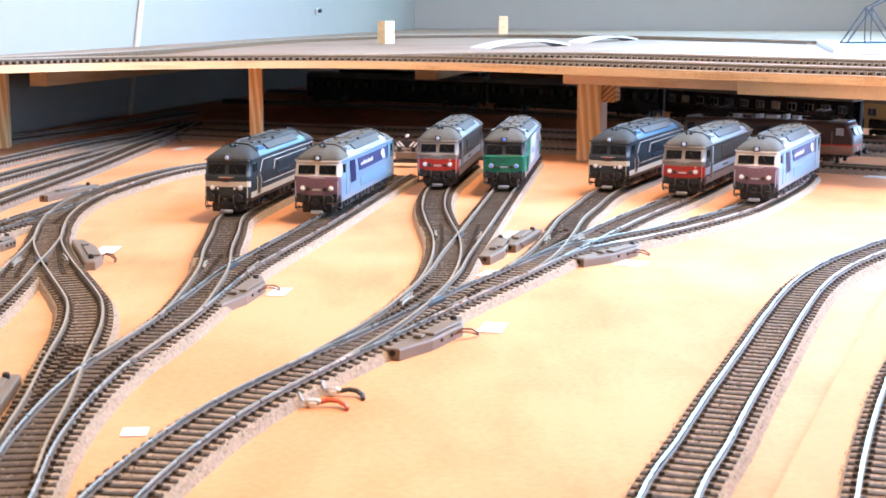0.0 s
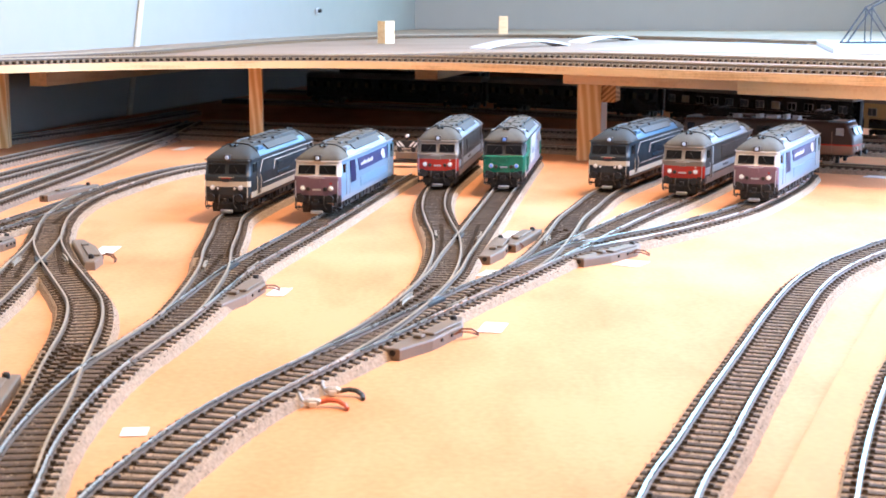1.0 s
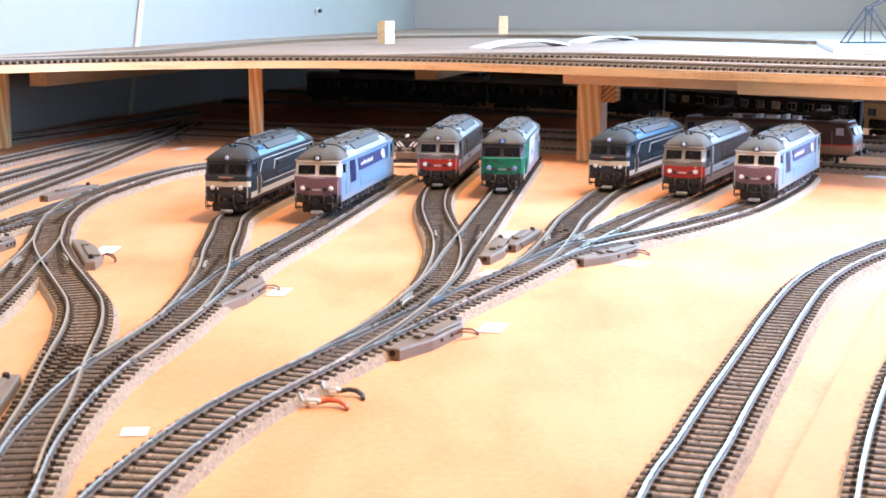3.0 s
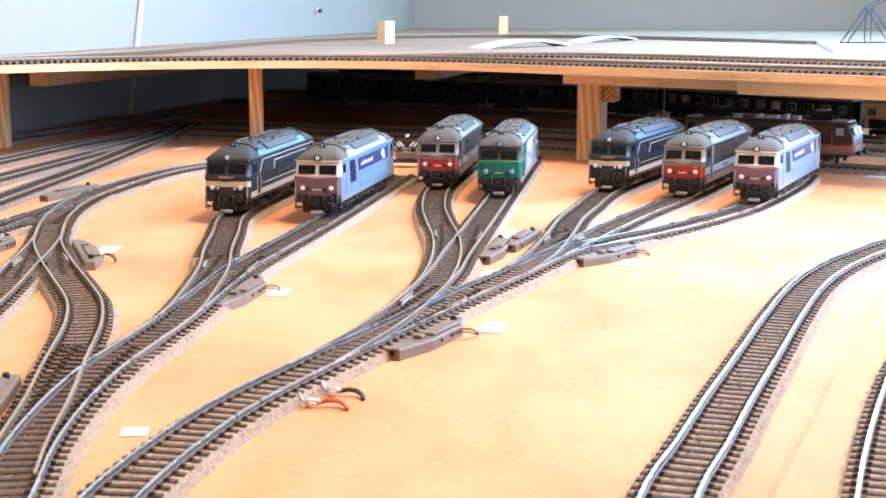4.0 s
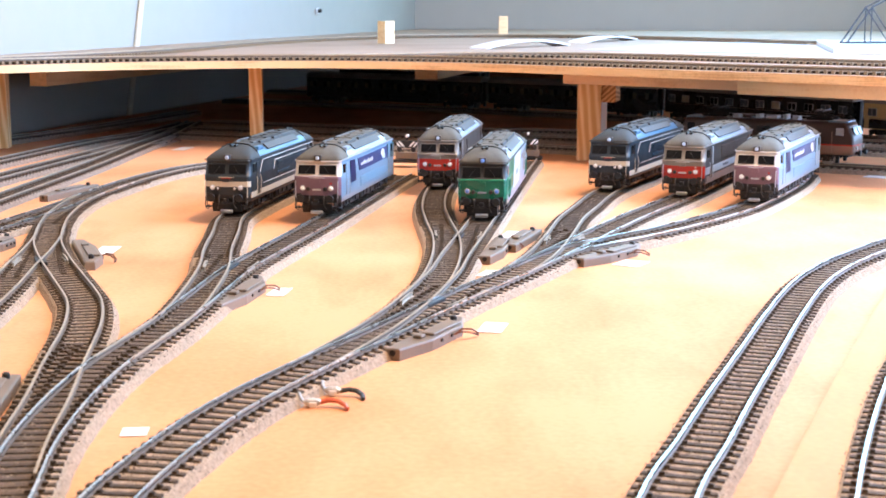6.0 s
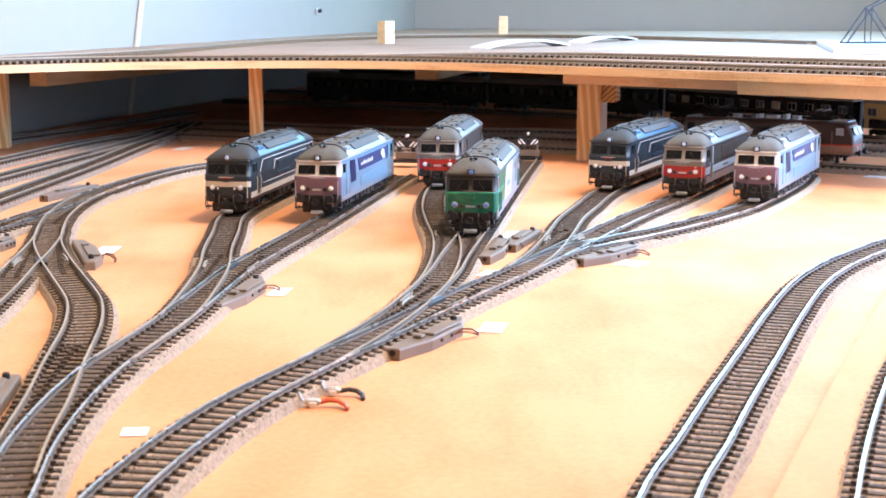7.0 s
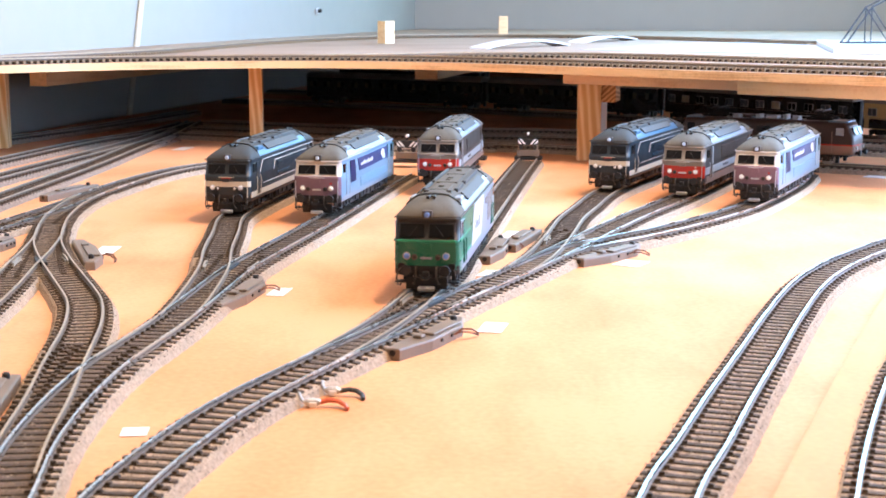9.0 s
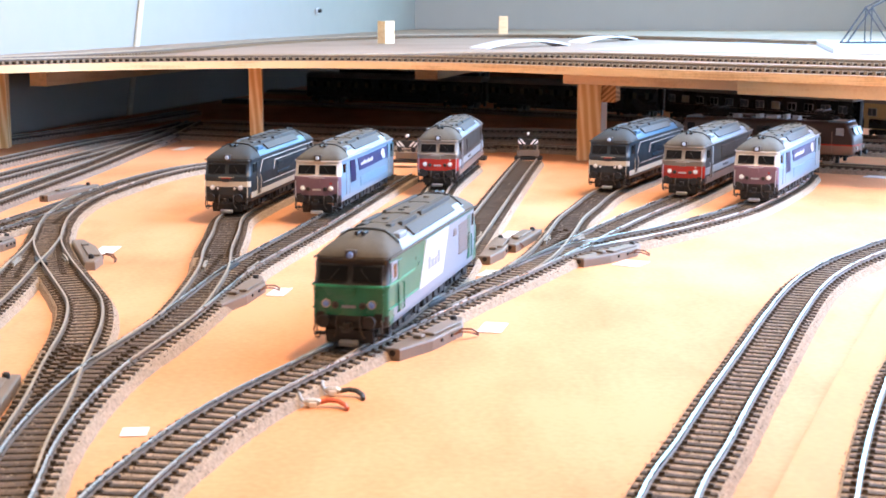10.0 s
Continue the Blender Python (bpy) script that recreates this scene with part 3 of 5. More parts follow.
# ---- upper deck ----
ZD = 0.0940
U1_PLAN = [(-0.66, 1.27), (-0.431, 1.462), (-0.365, 1.520), (-0.284, 1.560), (-0.197, 1.580), (-0.11, 1.580), (0.009, 1.535), (0.117, 1.447), (0.257, 1.325), (0.363, 1.231), (0.47, 1.140)]
u1 = spline(U1_PLAN, 0.02)
front = [p + n * 0.023 for p, n in zip(u1, sides(u1))]
deck = thing("upper_deck", label="raised plywood deck carrying tracks over the yard", category="deck")
poly = [(p.x, p.y) for p in front] + [(1.08, 3.455), (-0.066, 3.716)]
part("deck_board", prism(poly, ZD - 0.007, ZD), [DECK_WOOD], deck)
bm = bmesh.new()
sweep(bm, front, [(-0.0015, -0.0075), (0.0015, -0.0075), (0.0015, 0.0), (-0.0015, 0.0)], z=ZD)
part("deck_edge", bm, EDGE, deck, "sawn pale plywood edge")
track("U1", U1_PLAN, "upper deck track along the front edge", rail=RAIL_TAN, base=ZD, bed=False)
track("U2", [(-0.14, 1.583), (-0.101, 1.605), (0.01, 1.655), (0.137, 1.655), (0.22, 1.605), (0.299, 1.530), (0.389, 1.442), (0.475, 1.36)], "second upper deck track beside the front one", rail=RAIL_TAN, base=ZD, bed=False, clear=("U1",))
track("U3", [(-0.50, 1.430), (-0.450, 1.526), (-0.389, 1.645), (-0.332, 1.827), (-0.274, 2.186), (-0.173, 2.499), (-0.03, 2.70), (0.121, 2.740), (0.31, 2.616), (0.459, 2.372), (0.538, 2.186)], "upper deck track curving along the walls", rail=RAIL_TAN, base=ZD, bed=False, clear=("U1",))


def post(x, y, w, d, z1, rz, label):
    t = thing("deck_post", pose(x, y, 0, 0, 0, rz), label=label, category="post", group="deck posts")
    part("upright", box(-w / 2, w / 2, -d / 2, d / 2, 0, z1, None, 0.0006), PINE, t)
    return t


post(-0.473, 1.600, 0.016, 0.02, ZD - 0.007, 5, "square pine post under the deck")
post(-0.206, 1.652, 0.0145, 0.02, ZD - 0.007, 3, "slim square pine post under the deck")
post(0.1435, 1.470, 0.0225, 0.012, 0.0753, 0, "broad pine post carrying a deck beam")


# ---- locomotives ----
L2 = 0.0925     # half the body's length
SLICES = [(0.0086, 0.0918, 0.0160, 0.003), (0.0092, L2, 0.0166, 0.003), (0.0118, L2, 0.0167, 0.003), (0.0136, L2, 0.0167, 0.003), (0.0155, L2, 0.0167, 0.003), (0.0190, L2, 0.0167, 0.003), (0.0228, L2, 0.0167, 0.003), (0.0252, L2, 0.0167, 0.003),
          (0.0268, L2, 0.0167, 0.003), (0.0272, 0.0912, 0.0166, 0.003), (0.0355, 0.0885, 0.0163, 0.003), (0.0362, 0.0892, 0.0164, 0.0035), (0.0376, 0.0892, 0.0164, 0.004)]
ROOF_SLICES = [(0.0376, 0.0892, 0.0164, 0.004), (0.0384, 0.0890, 0.0163, 0.0045), (0.0405, 0.0870, 0.0145, 0.006), (0.0425, 0.0835, 0.0124, 0.007), (0.0440, 0.0790, 0.0105, 0.0075), (0.0455, 0.0720, 0.0080, 0.007), (0.0462, 0.0660, 0.0050, 0.0045), (0.0465, 0.0600, 0.0022, 0.002)]
XS = [-0.085, -0.078, -0.070, -0.060, -0.050, -0.040, -0.028, -0.015, 0.0, 0.015, 0.030, 0.045, 0.055, 0.065, 0.072, 0.079, 0.085]


def ring(hl, hw, r, z):
    """A rounded rectangle, counted from the rear on one side round the front; the same count of points on every level."""
    pts = []
    k = (hl - r) / 0.0925
    side = [x * k for x in XS]
    for x in side:
        pts.append((x, -hw))
    for i in range(6):
        a = -math.pi / 2 + math.pi / 2 * i / 5
        pts.append((hl - r + r * math.cos(a), -hw + r + r * math.sin(a)))
    for j in range(1, 6):
        y = (-1 + 2 * j / 6) * (hw - r)
        pts.append((hl + 0.0012 * (1 - (y / hw) ** 2), y))
    for i in range(6):
        a = math.pi / 2 * i / 5
        pts.append((hl - r + r * math.cos(a), hw - r + r * math.sin(a)))
    for x in side[::-1]:
        pts.append((x, hw))
    for i in range(6):
        a = math.pi / 2 + math.pi / 2 * i / 5
        pts.append((-hl + r + r * math.cos(a), hw - r + r * math.sin(a)))
    for j in range(1, 6):
        y = (1 - 2 * j / 6) * (hw - r)
        pts.append((-hl - 0.0012 * (1 - (y / hw) ** 2), y))
    for i in range(6):
        a = math.pi + math.pi / 2 * i / 5
        pts.append((-hl + r + r * math.cos(a), -hw + r + r * math.sin(a)))
    return [(x, y, z) for x, y in pts]


def loft(slices, paint, top=True, bottom=True):
    bm = bmesh.new()
    rings = [[bm.verts.new(p) for p in ring(hl, hw, r, z)] for z, hl, hw, r in slices]
    n = len(rings[0])
    for a, b in zip(rings, rings[1:]):
        for k in range(n):
            vs = (a[k], a[(k + 1) % n], b[(k + 1) % n], b[k])
            c = sum((v.co for v in vs), Vector()) / 4
            f = bm.faces.new(vs)
            f.material_index = paint(c.x, c.y, c.z)
            f.smooth = True
    if bottom:
        bm.faces.new(rings[0][::-1])
    if top:
        bm.faces.new(rings[-1])
    return bm


def wheel_mesh():
    bm = bmesh.new()
    for s in (-1, 1):
        add_tube(bm, [(0, s * 0.0070, 0), (0, s * 0.0077, 0), (0, s * 0.0079, 0), (0, s * 0.0098, 0)], [0.0072, 0.0072, 0.0063, 0.0062], 20)
    add_tube(bm, [(0, -0.0085, 0), (0, 0.0085, 0)], 0.0012, 8)
    return finish(bm, "wheelset", STEEL)


def bogie_mesh():
    bm = bmesh.new()
    for s in (-1, 1):
        y0 = s * 0.0125
        add_box(bm, -0.022, 0.022, y0 - 0.0012, y0 + 0.0012, 0.0062, 0.0095)
        for x in (-0.0145, 0.0145):
            add_box(bm, x - 0.0035, x + 0.0035, y0 - 0.0018, y0 + 0.0018, 0.0035, 0.0085)
            add_tube(bm, [(x, y0 + s * 0.0012, 0.0062), (x, y0 + s * 0.0028, 0.0062)], 0.0021, 10)
            add_tube(bm, [(x + 0.006, y0 + s * 0.001, 0.004), (x + 0.006, y0 + s * 0.001, 0.0095)], 0.0012, 8)
            add_tube(bm, [(x - 0.006, y0 + s * 0.001, 0.004), (x - 0.006, y0 + s * 0.001, 0.0095)], 0.0012, 8)
        add_box(bm, -0.006, 0.006, y0 - 0.001, y0 + s * 0.0016 + 0.001, 0.0040, 0.0062)
        for x in (-0.0255, 0.0255):
            add_box(bm, x - 0.0015, x + 0.0015, y0 - 0.0015, y0 + 0.0015, 0.0020, 0.0085)
    add_box(bm, -0.0215, 0.0215, -0.0125, 0.0125, 0.0070, 0.0100)
    return finish(bm, "bogie", FRAME_BLACK)


WHEELS, BOGIE = wheel_mesh(), bogie_mesh()


def window_panel(w, h, t=0.0005):
    return box(-t, t, -w / 2, w / 2, -h / 2, h / 2, None, 0.0003)


def end_fittings(body, e, livery):
    """Windscreens, lamps, buffers and hoses of one cab end; e is 1 at the front, -1 behind."""
    def put(name, bm, material, x, y, z, ry=0.0, label="", parent=None):
        ob = part(name, bm, material, parent or body, label)
        ob.matrix_local = pose(0, 0, 0, 0, 0, 0 if e > 0 else 180) @ pose(x, y, z, 0, ry, 0)
        return ob
    rake = -18.0
    for s in (-1, 1):
        fr = put("windscreen_frame", window_panel(0.0138, 0.0079, 0.00045), livery["screen"], 0.0906, s * 0.0074, 0.0313, rake)
        put("windscreen", window_panel(0.0120, 0.0064, 0.0004), GLASS_DARK, 0.0912, s * 0.0074, 0.0313, rake)
        wp = bmesh.new()
        add_tube(wp, [(0.0004, s * 0.001, -0.0032), (0.0004, s * -0.003, 0.0022)], 0.00016, 5)
        put("wiper", wp, BLACK, 0.0916, s * 0.0078, 0.0313, rake)
        lamp = put("headlight", tube([(0, 0, 0), (0.0018, 0, 0)], [0.0019, 0.0019], 14), SILVER, 0.0921, s * 0.0100, 0.0186)
        put("lens", tube([(0.0017, 0, 0), (0.0023, 0, 0), (0.0026, 0, 0)], [0.0015, 0.0014, 0.0007], 14), livery.get("lens", LENS), 0.0921, s * 0.0100, 0.0186)
        put("tail_lamp", tube([(0, 0, 0), (0.0012, 0, 0), (0.0013, 0, 0)], [0.0015, 0.0015, 0.0012], 14), HOSE, 0.0928, s * 0.0060, 0.0180)
        put("lens", tube([(0.0012, 0, 0), (0.0016, 0, 0)], [0.0010, 0.0007], 12), livery.get("tail", BLACK), 0.0928, s * 0.0060, 0.0180)
        lp = bmesh.new()
        add_tube(lp, [(0, 0, 0.002), (0.0016, s * 0.0006, 0.0012), (0.0022, s * 0.0014, -0.0025), (0.0020, s * 0.0006, -0.0058), (0.0020, -s * 0.0008, -0.0060), (0.0018, -s * 0.0014, -0.0030)], 0.00042, 6)
        put("cable_loop", lp, HOSE, 0.0926, s * 0.0138, 0.0098)
        bf = bmesh.new()
        add_tube(bf, [(0, 0, 0), (0.0035, 0, 0), (0.0036, 0, 0), (0.0062, 0, 0), (0.0063, 0, 0), (0.0071, 0, 0)], [0.0017, 0.0017, 0.0011, 0.0011, 0.0029, 0.0027], 14)
        put("buffer", bf, BLACK, 0.0915, s * 0.0100, 0.0118)
        hs = bmesh.new()
        add_tube(hs, [(0, 0, 0.004), (0.0018, 0, 0.002), (0.0022, 0, -0.002), (0.0010, s * 0.001, -0.0055), (-0.0006, s * 0.002, -0.0060)], 0.00055, 6)
        put("brake_hose", hs, HOSE, 0.0926, s * 0.0052, 0.0100)
        hr = bmesh.new()
        add_tube(hr, [(0, 0, -0.0060), (0.0010, 0, -0.0056), (0.0010, 0, 0.0052), (0, 0, 0.0056)], 0.00028, 6)
        put("handrail", hr, livery["rail"], 0.0926, s * 0.0150, 0.0178)
        st = box(-0.002, 0.002, -0.0028, 0.0028, -0.0004, 0.0004)
        add_box(st, -0.0016, -0.001, -0.0026, -0.0022, 0, 0.006)
        add_box(st, -0.0016, -0.001, 0.0022, 0.0026, 0, 0.006)
        put("step", st, FRAME_BLACK, 0.0895, s * 0.0135, 0.0048)
    put("marker_lamp", box(-0.0014, 0.0014, -0.0025, 0.0025, -0.0021, 0.0021, None, 0.0004), HOSE, 0.0894, 0, 0.0392)
    put("guard_plate", box(-0.0012, 0.0012, -0.0042, 0.0042, -0.0008, 0.0008, pose(0, 0, 0, 0, 25, 0)), SILVER, 0.0945, 0, 0.0020)
    put("nose_panel", box(-0.0004, 0.0004, -0.0026, 0.0026, -0.0013, 0.0013, None, 0.0002), livery["mats"][livery["nose"]], 0.0939, 0, 0.0238)
    if livery.get("mark"):
        put("nose_mark", box(-0.0003, 0.0003, -0.0019, 0.0019, -0.0006, 0.0006), livery["mark"], 0.0930, 0.0088, 0.0220)
    put("lens", tube([(0.0012, 0, 0), (0.0020, 0, 0), (0.0023, 0, 0)], [0.0015, 0.0014, 0.0010], 14), livery.get("lens", LENS_GLINT_PALE), 0.0893, 0, 0.0392)
    put("buffer_beam", box(-0.0015, 0.0010, -0.0145, 0.0145, -0.0032, 0.0030, None, 0.0004), FRAME_BLACK, 0.0920, 0, 0.0118)
    pl = bmesh.new()
    add_box(pl, -0.001, 0.0006, -0.0105, 0.0105, -0.0032, 0.003, pose(0, 0, 0, 0, 14, 0))
    add_box(pl, -0.004, 0.0004, -0.0065, 0.0065, 0.0, 0.004)
    put("snow_plough", pl, FRAME_BLACK, 0.0925, 0, 0.0048)
    cp = box(-0.002, 0.0042, -0.0016, 0.0016, -0.0012, 0.0012, None, 0.0003)
    add_tube(cp, [(0.0040, -0.003, 0.0), (0.0050, -0.001, -0.0025), (0.0050, 0.001, -0.0025), (0.0040, 0.003, 0.0)], 0.0005, 6)
    put("coupling", cp, BLACK, 0.0930, 0, 0.0098)
    put("number_plate", box(-0.0003, 0.0003, -0.0030, 0.0030, -0.0006, 0.0006), livery["plate"], 0.0940, 0, livery["plate_z"])
    put("grab_bar", tube([(0, -0.0055, 0), (0.0007, -0.005, 0), (0.0007, 0.005, 0), (0, 0.0055, 0)], 0.00025, 6), livery["rail"], 0.0934, 0, 0.0258)
    if livery.get("belt"):
        b2 = box(-0.0005, 0.0007, -0.0150, 0.0150, -0.0006, 0.0006, None, 0.0003)
        put("belt_moulding", b2, livery["belt"], 0.0930, 0, 0.0262)


def side_detail(body, livery):
    for s in (-1, 1):
        y = s * 0.0167
        for e in (-1, 1):
            part("side_window", box(e * 0.0805 - 0.0028, e * 0.0805 + 0.0028, y - 0.0005, y + 0.0003 if s > 0 else y + 0.0005, 0.0283, 0.0345, None, 0.0003), GLASS_DARK, body)
            dr = box(e * 0.0715 - 0.0036, e * 0.0715 + 0.0036, y - 0.0003, y + 0.0003, 0.0122, 0.0350, None, 0.0002)
            part("cab_door", dr, livery["door"], body)
            for q in (-1, 1):
                part("handrail", tube([(e * 0.0715 + q * 0.0046, y, 0.0125), (e * 0.0715 + q * 0.0046, y + s * 0.0007, 0.0130), (e * 0.0715 + q * 0.0046, y + s * 0.0007, 0.0240), (e * 0.0715 + q * 0.0046, y, 0.0245)], 0.00028, 6), livery["rail"], body)
        part("gutter", box(-0.0880, 0.0880, y - 0.0004, y + 0.0004, 0.0370, 0.0379, None, 0.0002), livery["visor"], body)
        livery["side"](body, s, y)


def quad_panel(pts, y, s, t=0.00025):
    """A thin painted panel on a side; pts are (x, z)."""
    bm = bmesh.new()
    a = [bm.verts.new((x, y - s * 0.0006, z)) for x, z in pts]
    b = [bm.verts.new((x, y + s * t, z)) for x, z in pts]
    n = len(a)
    bm.faces.new(a)
    bm.faces.new(b)
    for i in range(n):
        bm.faces.new((a[i], a[(i + 1) % n], b[(i + 1) % n], b[i]))
    return bm


def grille(body, x0, x1, z0, z1, y, s, material, n=8):
    bm = quad_panel([(x0, z0), (x1, z0), (x1, z1), (x0, z1)], y, s, 0.0002)
    for i in range(n):
        z = z0 + (z1 - z0) * (i + 0.5) / n
        add_box(bm, x0, x1, y + s * 0.0001, y + s * 0.0006, z - 0.00025, z + 0.00025)
    part("grille", bm, material, body)


def outline(body, pts, y, s, material):
    bm = bmesh.new()
    for (x0, z0), (x1, z1) in zip(pts, pts[1:]):
        add_tube(bm, [(x0, y, z0), (x1, y, z1)], 0.00030, 6)
    part("lining", bm, material, body)


def roof_detail(roof, livery):
    for s in (-1, 1):
        for x0, x1 in ((-0.058, 0.004), (0.012, 0.040)):
            st = box(x0, x1, s * 0.0086 - 0.0010, s * 0.0086 + 0.0010, 0.0440, 0.0467, None, 0.0003)
            part("roof_rail", st, livery["roof_panel"], roof)
        part("roof_vent", box(0.047, 0.060, s * 0.0118 - 0.0020, s * 0.0118 + 0.0020, 0.0415, 0.0444, None, 0.0008), livery["hip"], roof)
        part("roof_vent", box(0.044, 0.051, s * 0.0060 - 0.0014, s * 0.0060 + 0.0014, 0.0450, 0.0470, None, 0.0005), livery["roof_panel"], roof)
        sh = bmesh.new()
        a = [sh.verts.new(p) for p in ((-0.045, s * 0.0110, 0.0443), (0.040, s * 0.0110, 0.0443), (0.040, s * 0.0150, 0.0407), (-0.045, s * 0.0150, 0.0407))]
        b = [sh.verts.new(v.co + Vector((0, s * 0.0005, 0.0005))) for v in a]
        sh.faces.new(a), sh.faces.new(b)
        for i in range(4):
            sh.faces.new((a[i], a[(i + 1) % 4], b[(i + 1) % 4], b[i]))
        part("roof_grille", sh, livery["roof_panel"], roof)
    for x0, x1, w, h in ((-0.062, -0.030, 0.0055, 0.0002), (-0.022, 0.012, 0.0060, 0.0004), (0.020, 0.044, 0.0050, 0.0002)):
        part("roof_hatch", box(x0, x1, -w, w, 0.0455, 0.0466 + h, None, 0.0005), livery["roof"], roof)
    for x in (-0.046, -0.005, 0.004, 0.034):
        part("exhaust", tube([(x, 0, 0.0468), (x, 0, 0.0477)], [0.0018, 0.0015], 14), livery["roof"], roof)
    for e in (-1, 1):
        hn = bmesh.new()
        for s in (-1, 1):
            add_tube(hn, [(e * 0.069, s * 0.0012, 0.0465), (e * 0.0765, s * 0.0016, 0.0462)], [0.0005, 0.0009], 8)
        add_box(hn, e * 0.070 - 0.0012, e * 0.070 + 0.0012, -0.002, 0.002, 0.0440, 0.0464)
        part("horn", hn, BLACK, roof)
        rib = bmesh.new()
        add_tube(rib, [(e * 0.0645, y, z + 0.0004) for y, z in ((-0.0145, 0.0406), (-0.0124, 0.0426), (-0.0104, 0.0441), (-0.0078, 0.0456), (-0.0045, 0.0462), (0, 0.0464), (0.0045, 0.0462), (0.0078, 0.0456), (0.0104, 0.0441), (0.0124, 0.0426), (0.0145, 0.0406))], 0.0006, 6)
        part("roof_rib", rib, livery["roof_rib"], roof)


def locomotive(m, livery, label):
    t = thing("model_locomotive", m, label=label, category="model locomotive", group="parked diesel locomotives")
    body = part("body", loft(SLICES, livery["paint"]), livery["mats"], t)
    # slopes behind the cabs get the colour that holds the window light
    roof = part("roof", loft(ROOF_SLICES, lambda x, y, z: 1 if (z > 0.0380 and abs(y) > 0.0125 and abs(x) < 0.064) else 0), [livery["roof"], livery["hip"]], t)
    roof_detail(roof, livery)
    for e in (1, -1):
        end_fittings(body, e, livery)
    side_detail(body, livery)
    ch = box(-0.089, 0.089, -0.0130, 0.0130, 0.0085, 0.0112)
    part("chassis", ch, FRAME_BLACK, t)
    tank = box(-0.021, 0.021, -0.0150, 0.0150, 0.0035, 0.0108, None, 0.0012)
    for x in (-0.012, 0.0, 0.012):
        add_box(tank, x - 0.004, x + 0.004, -0.0158, 0.0158, 0.0050, 0.0095)
    part("fuel_tank", tank, FRAME_BLACK, t)
    axles = []
    for x in (-0.052, 0.052):
        bg = shared("bogie", BOGIE, t, pose(x, 0, 0))
        for a in (-0.0145, 0.0145):
            axles.append((shared("wheelset", WHEELS, t, pose(x + a, 0, 0.0062)), x + a))
    return t, axles


def bars(body, x0, x1, z, y, s, material, n=6, h=0.0022):
    """Unreadable lettering as plain bars."""
    for i in range(n):
        a = x0 + (x1 - x0) * i / n
        part("letter_bar", quad_panel([(a, z), (a + (x1 - x0) / n * 0.7, z), (a + (x1 - x0) / n * 0.7, z + h * (1.0 if i % 3 else 1.5)), (a, z + h * (1.0 if i % 3 else 1.5))], y, s, 0.0004), material, body)


def side_blue(body, s, y):
    part("stripe", quad_panel([(-0.090, 0.0112), (0.090, 0.0112), (0.090, 0.0150), (-0.090, 0.0150)], y, s), CREAM, body)
    outline(body, [(-0.086, 0.0255), (-0.084, 0.0352), (0.0595, 0.0352), (0.0680, 0.0262), (0.0600, 0.0184), (-0.070, 0.0184)], y, s, PEARL)
    outline(body, [(-0.066, 0.0318), (0.027, 0.0318), (0.0315, 0.0250)], y, s, PEARL)
    grille(body, -0.055, 0.020, 0.0200, 0.0300, y, s, BLUE_DARK, 7)
    bars(body, -0.012, 0.022, 0.0215, y, s, LIT_HIP_TEXT_BLUE, 6, 0.0014)


def side_grey(body, s, y):
    part("stripe", quad_panel([(-0.090, 0.0158), (0.090, 0.0158), (0.090, 0.0212), (-0.090, 0.0212)], y, s), SILVER, body)
    part("sill_band", quad_panel([(-0.086, 0.0092), (0.086, 0.0092), (0.086, 0.0142), (-0.086, 0.0142)], y, s), ELEC_BEIGE, body)
    grille(body, -0.055, 0.035, 0.0240, 0.0340, y, s, BROWN_GREY, 7)
    part("door_panel", quad_panel([(0.064, 0.0225), (0.0675, 0.0225), (0.0675, 0.036), (0.064, 0.036)], y, s, 0.0004), SILVER, body)
    bars(body, 0.010, 0.030, 0.0178, y, s, BROWN_GREY, 7, 0.0012)


def side_lilac(body, s, y):
    part("door_panel", quad_panel([(0.045, 0.0192), (0.062, 0.0192), (0.0625, 0.0348), (0.049, 0.0348)], y, s, 0.0004), NAVY, body)
    part("band", quad_panel([(-0.064, 0.0250), (0.034, 0.0250), (0.038, 0.0342), (-0.064, 0.0342)], y, s), VIOLET, body)
    bars(body, -0.010, 0.030, 0.0282, y, s, PANEL_WHITE, 9, 0.0021)
    part("emblem", quad_panel([(-0.056, 0.0262), (-0.048, 0.0255), (-0.040, 0.0300), (-0.044, 0.0338), (-0.052, 0.0325)], y, s, 0.0004), PANEL_WHITE, body)
    part("end_panel", quad_panel([(-0.089, 0.0235), (-0.066, 0.0235), (-0.066, 0.0350), (-0.089, 0.0350)], y, s), TEAL, body)
    grille(body, -0.06, 0.030, 0.0135, 0.0200, y, s, PALE_LILAC, 4)


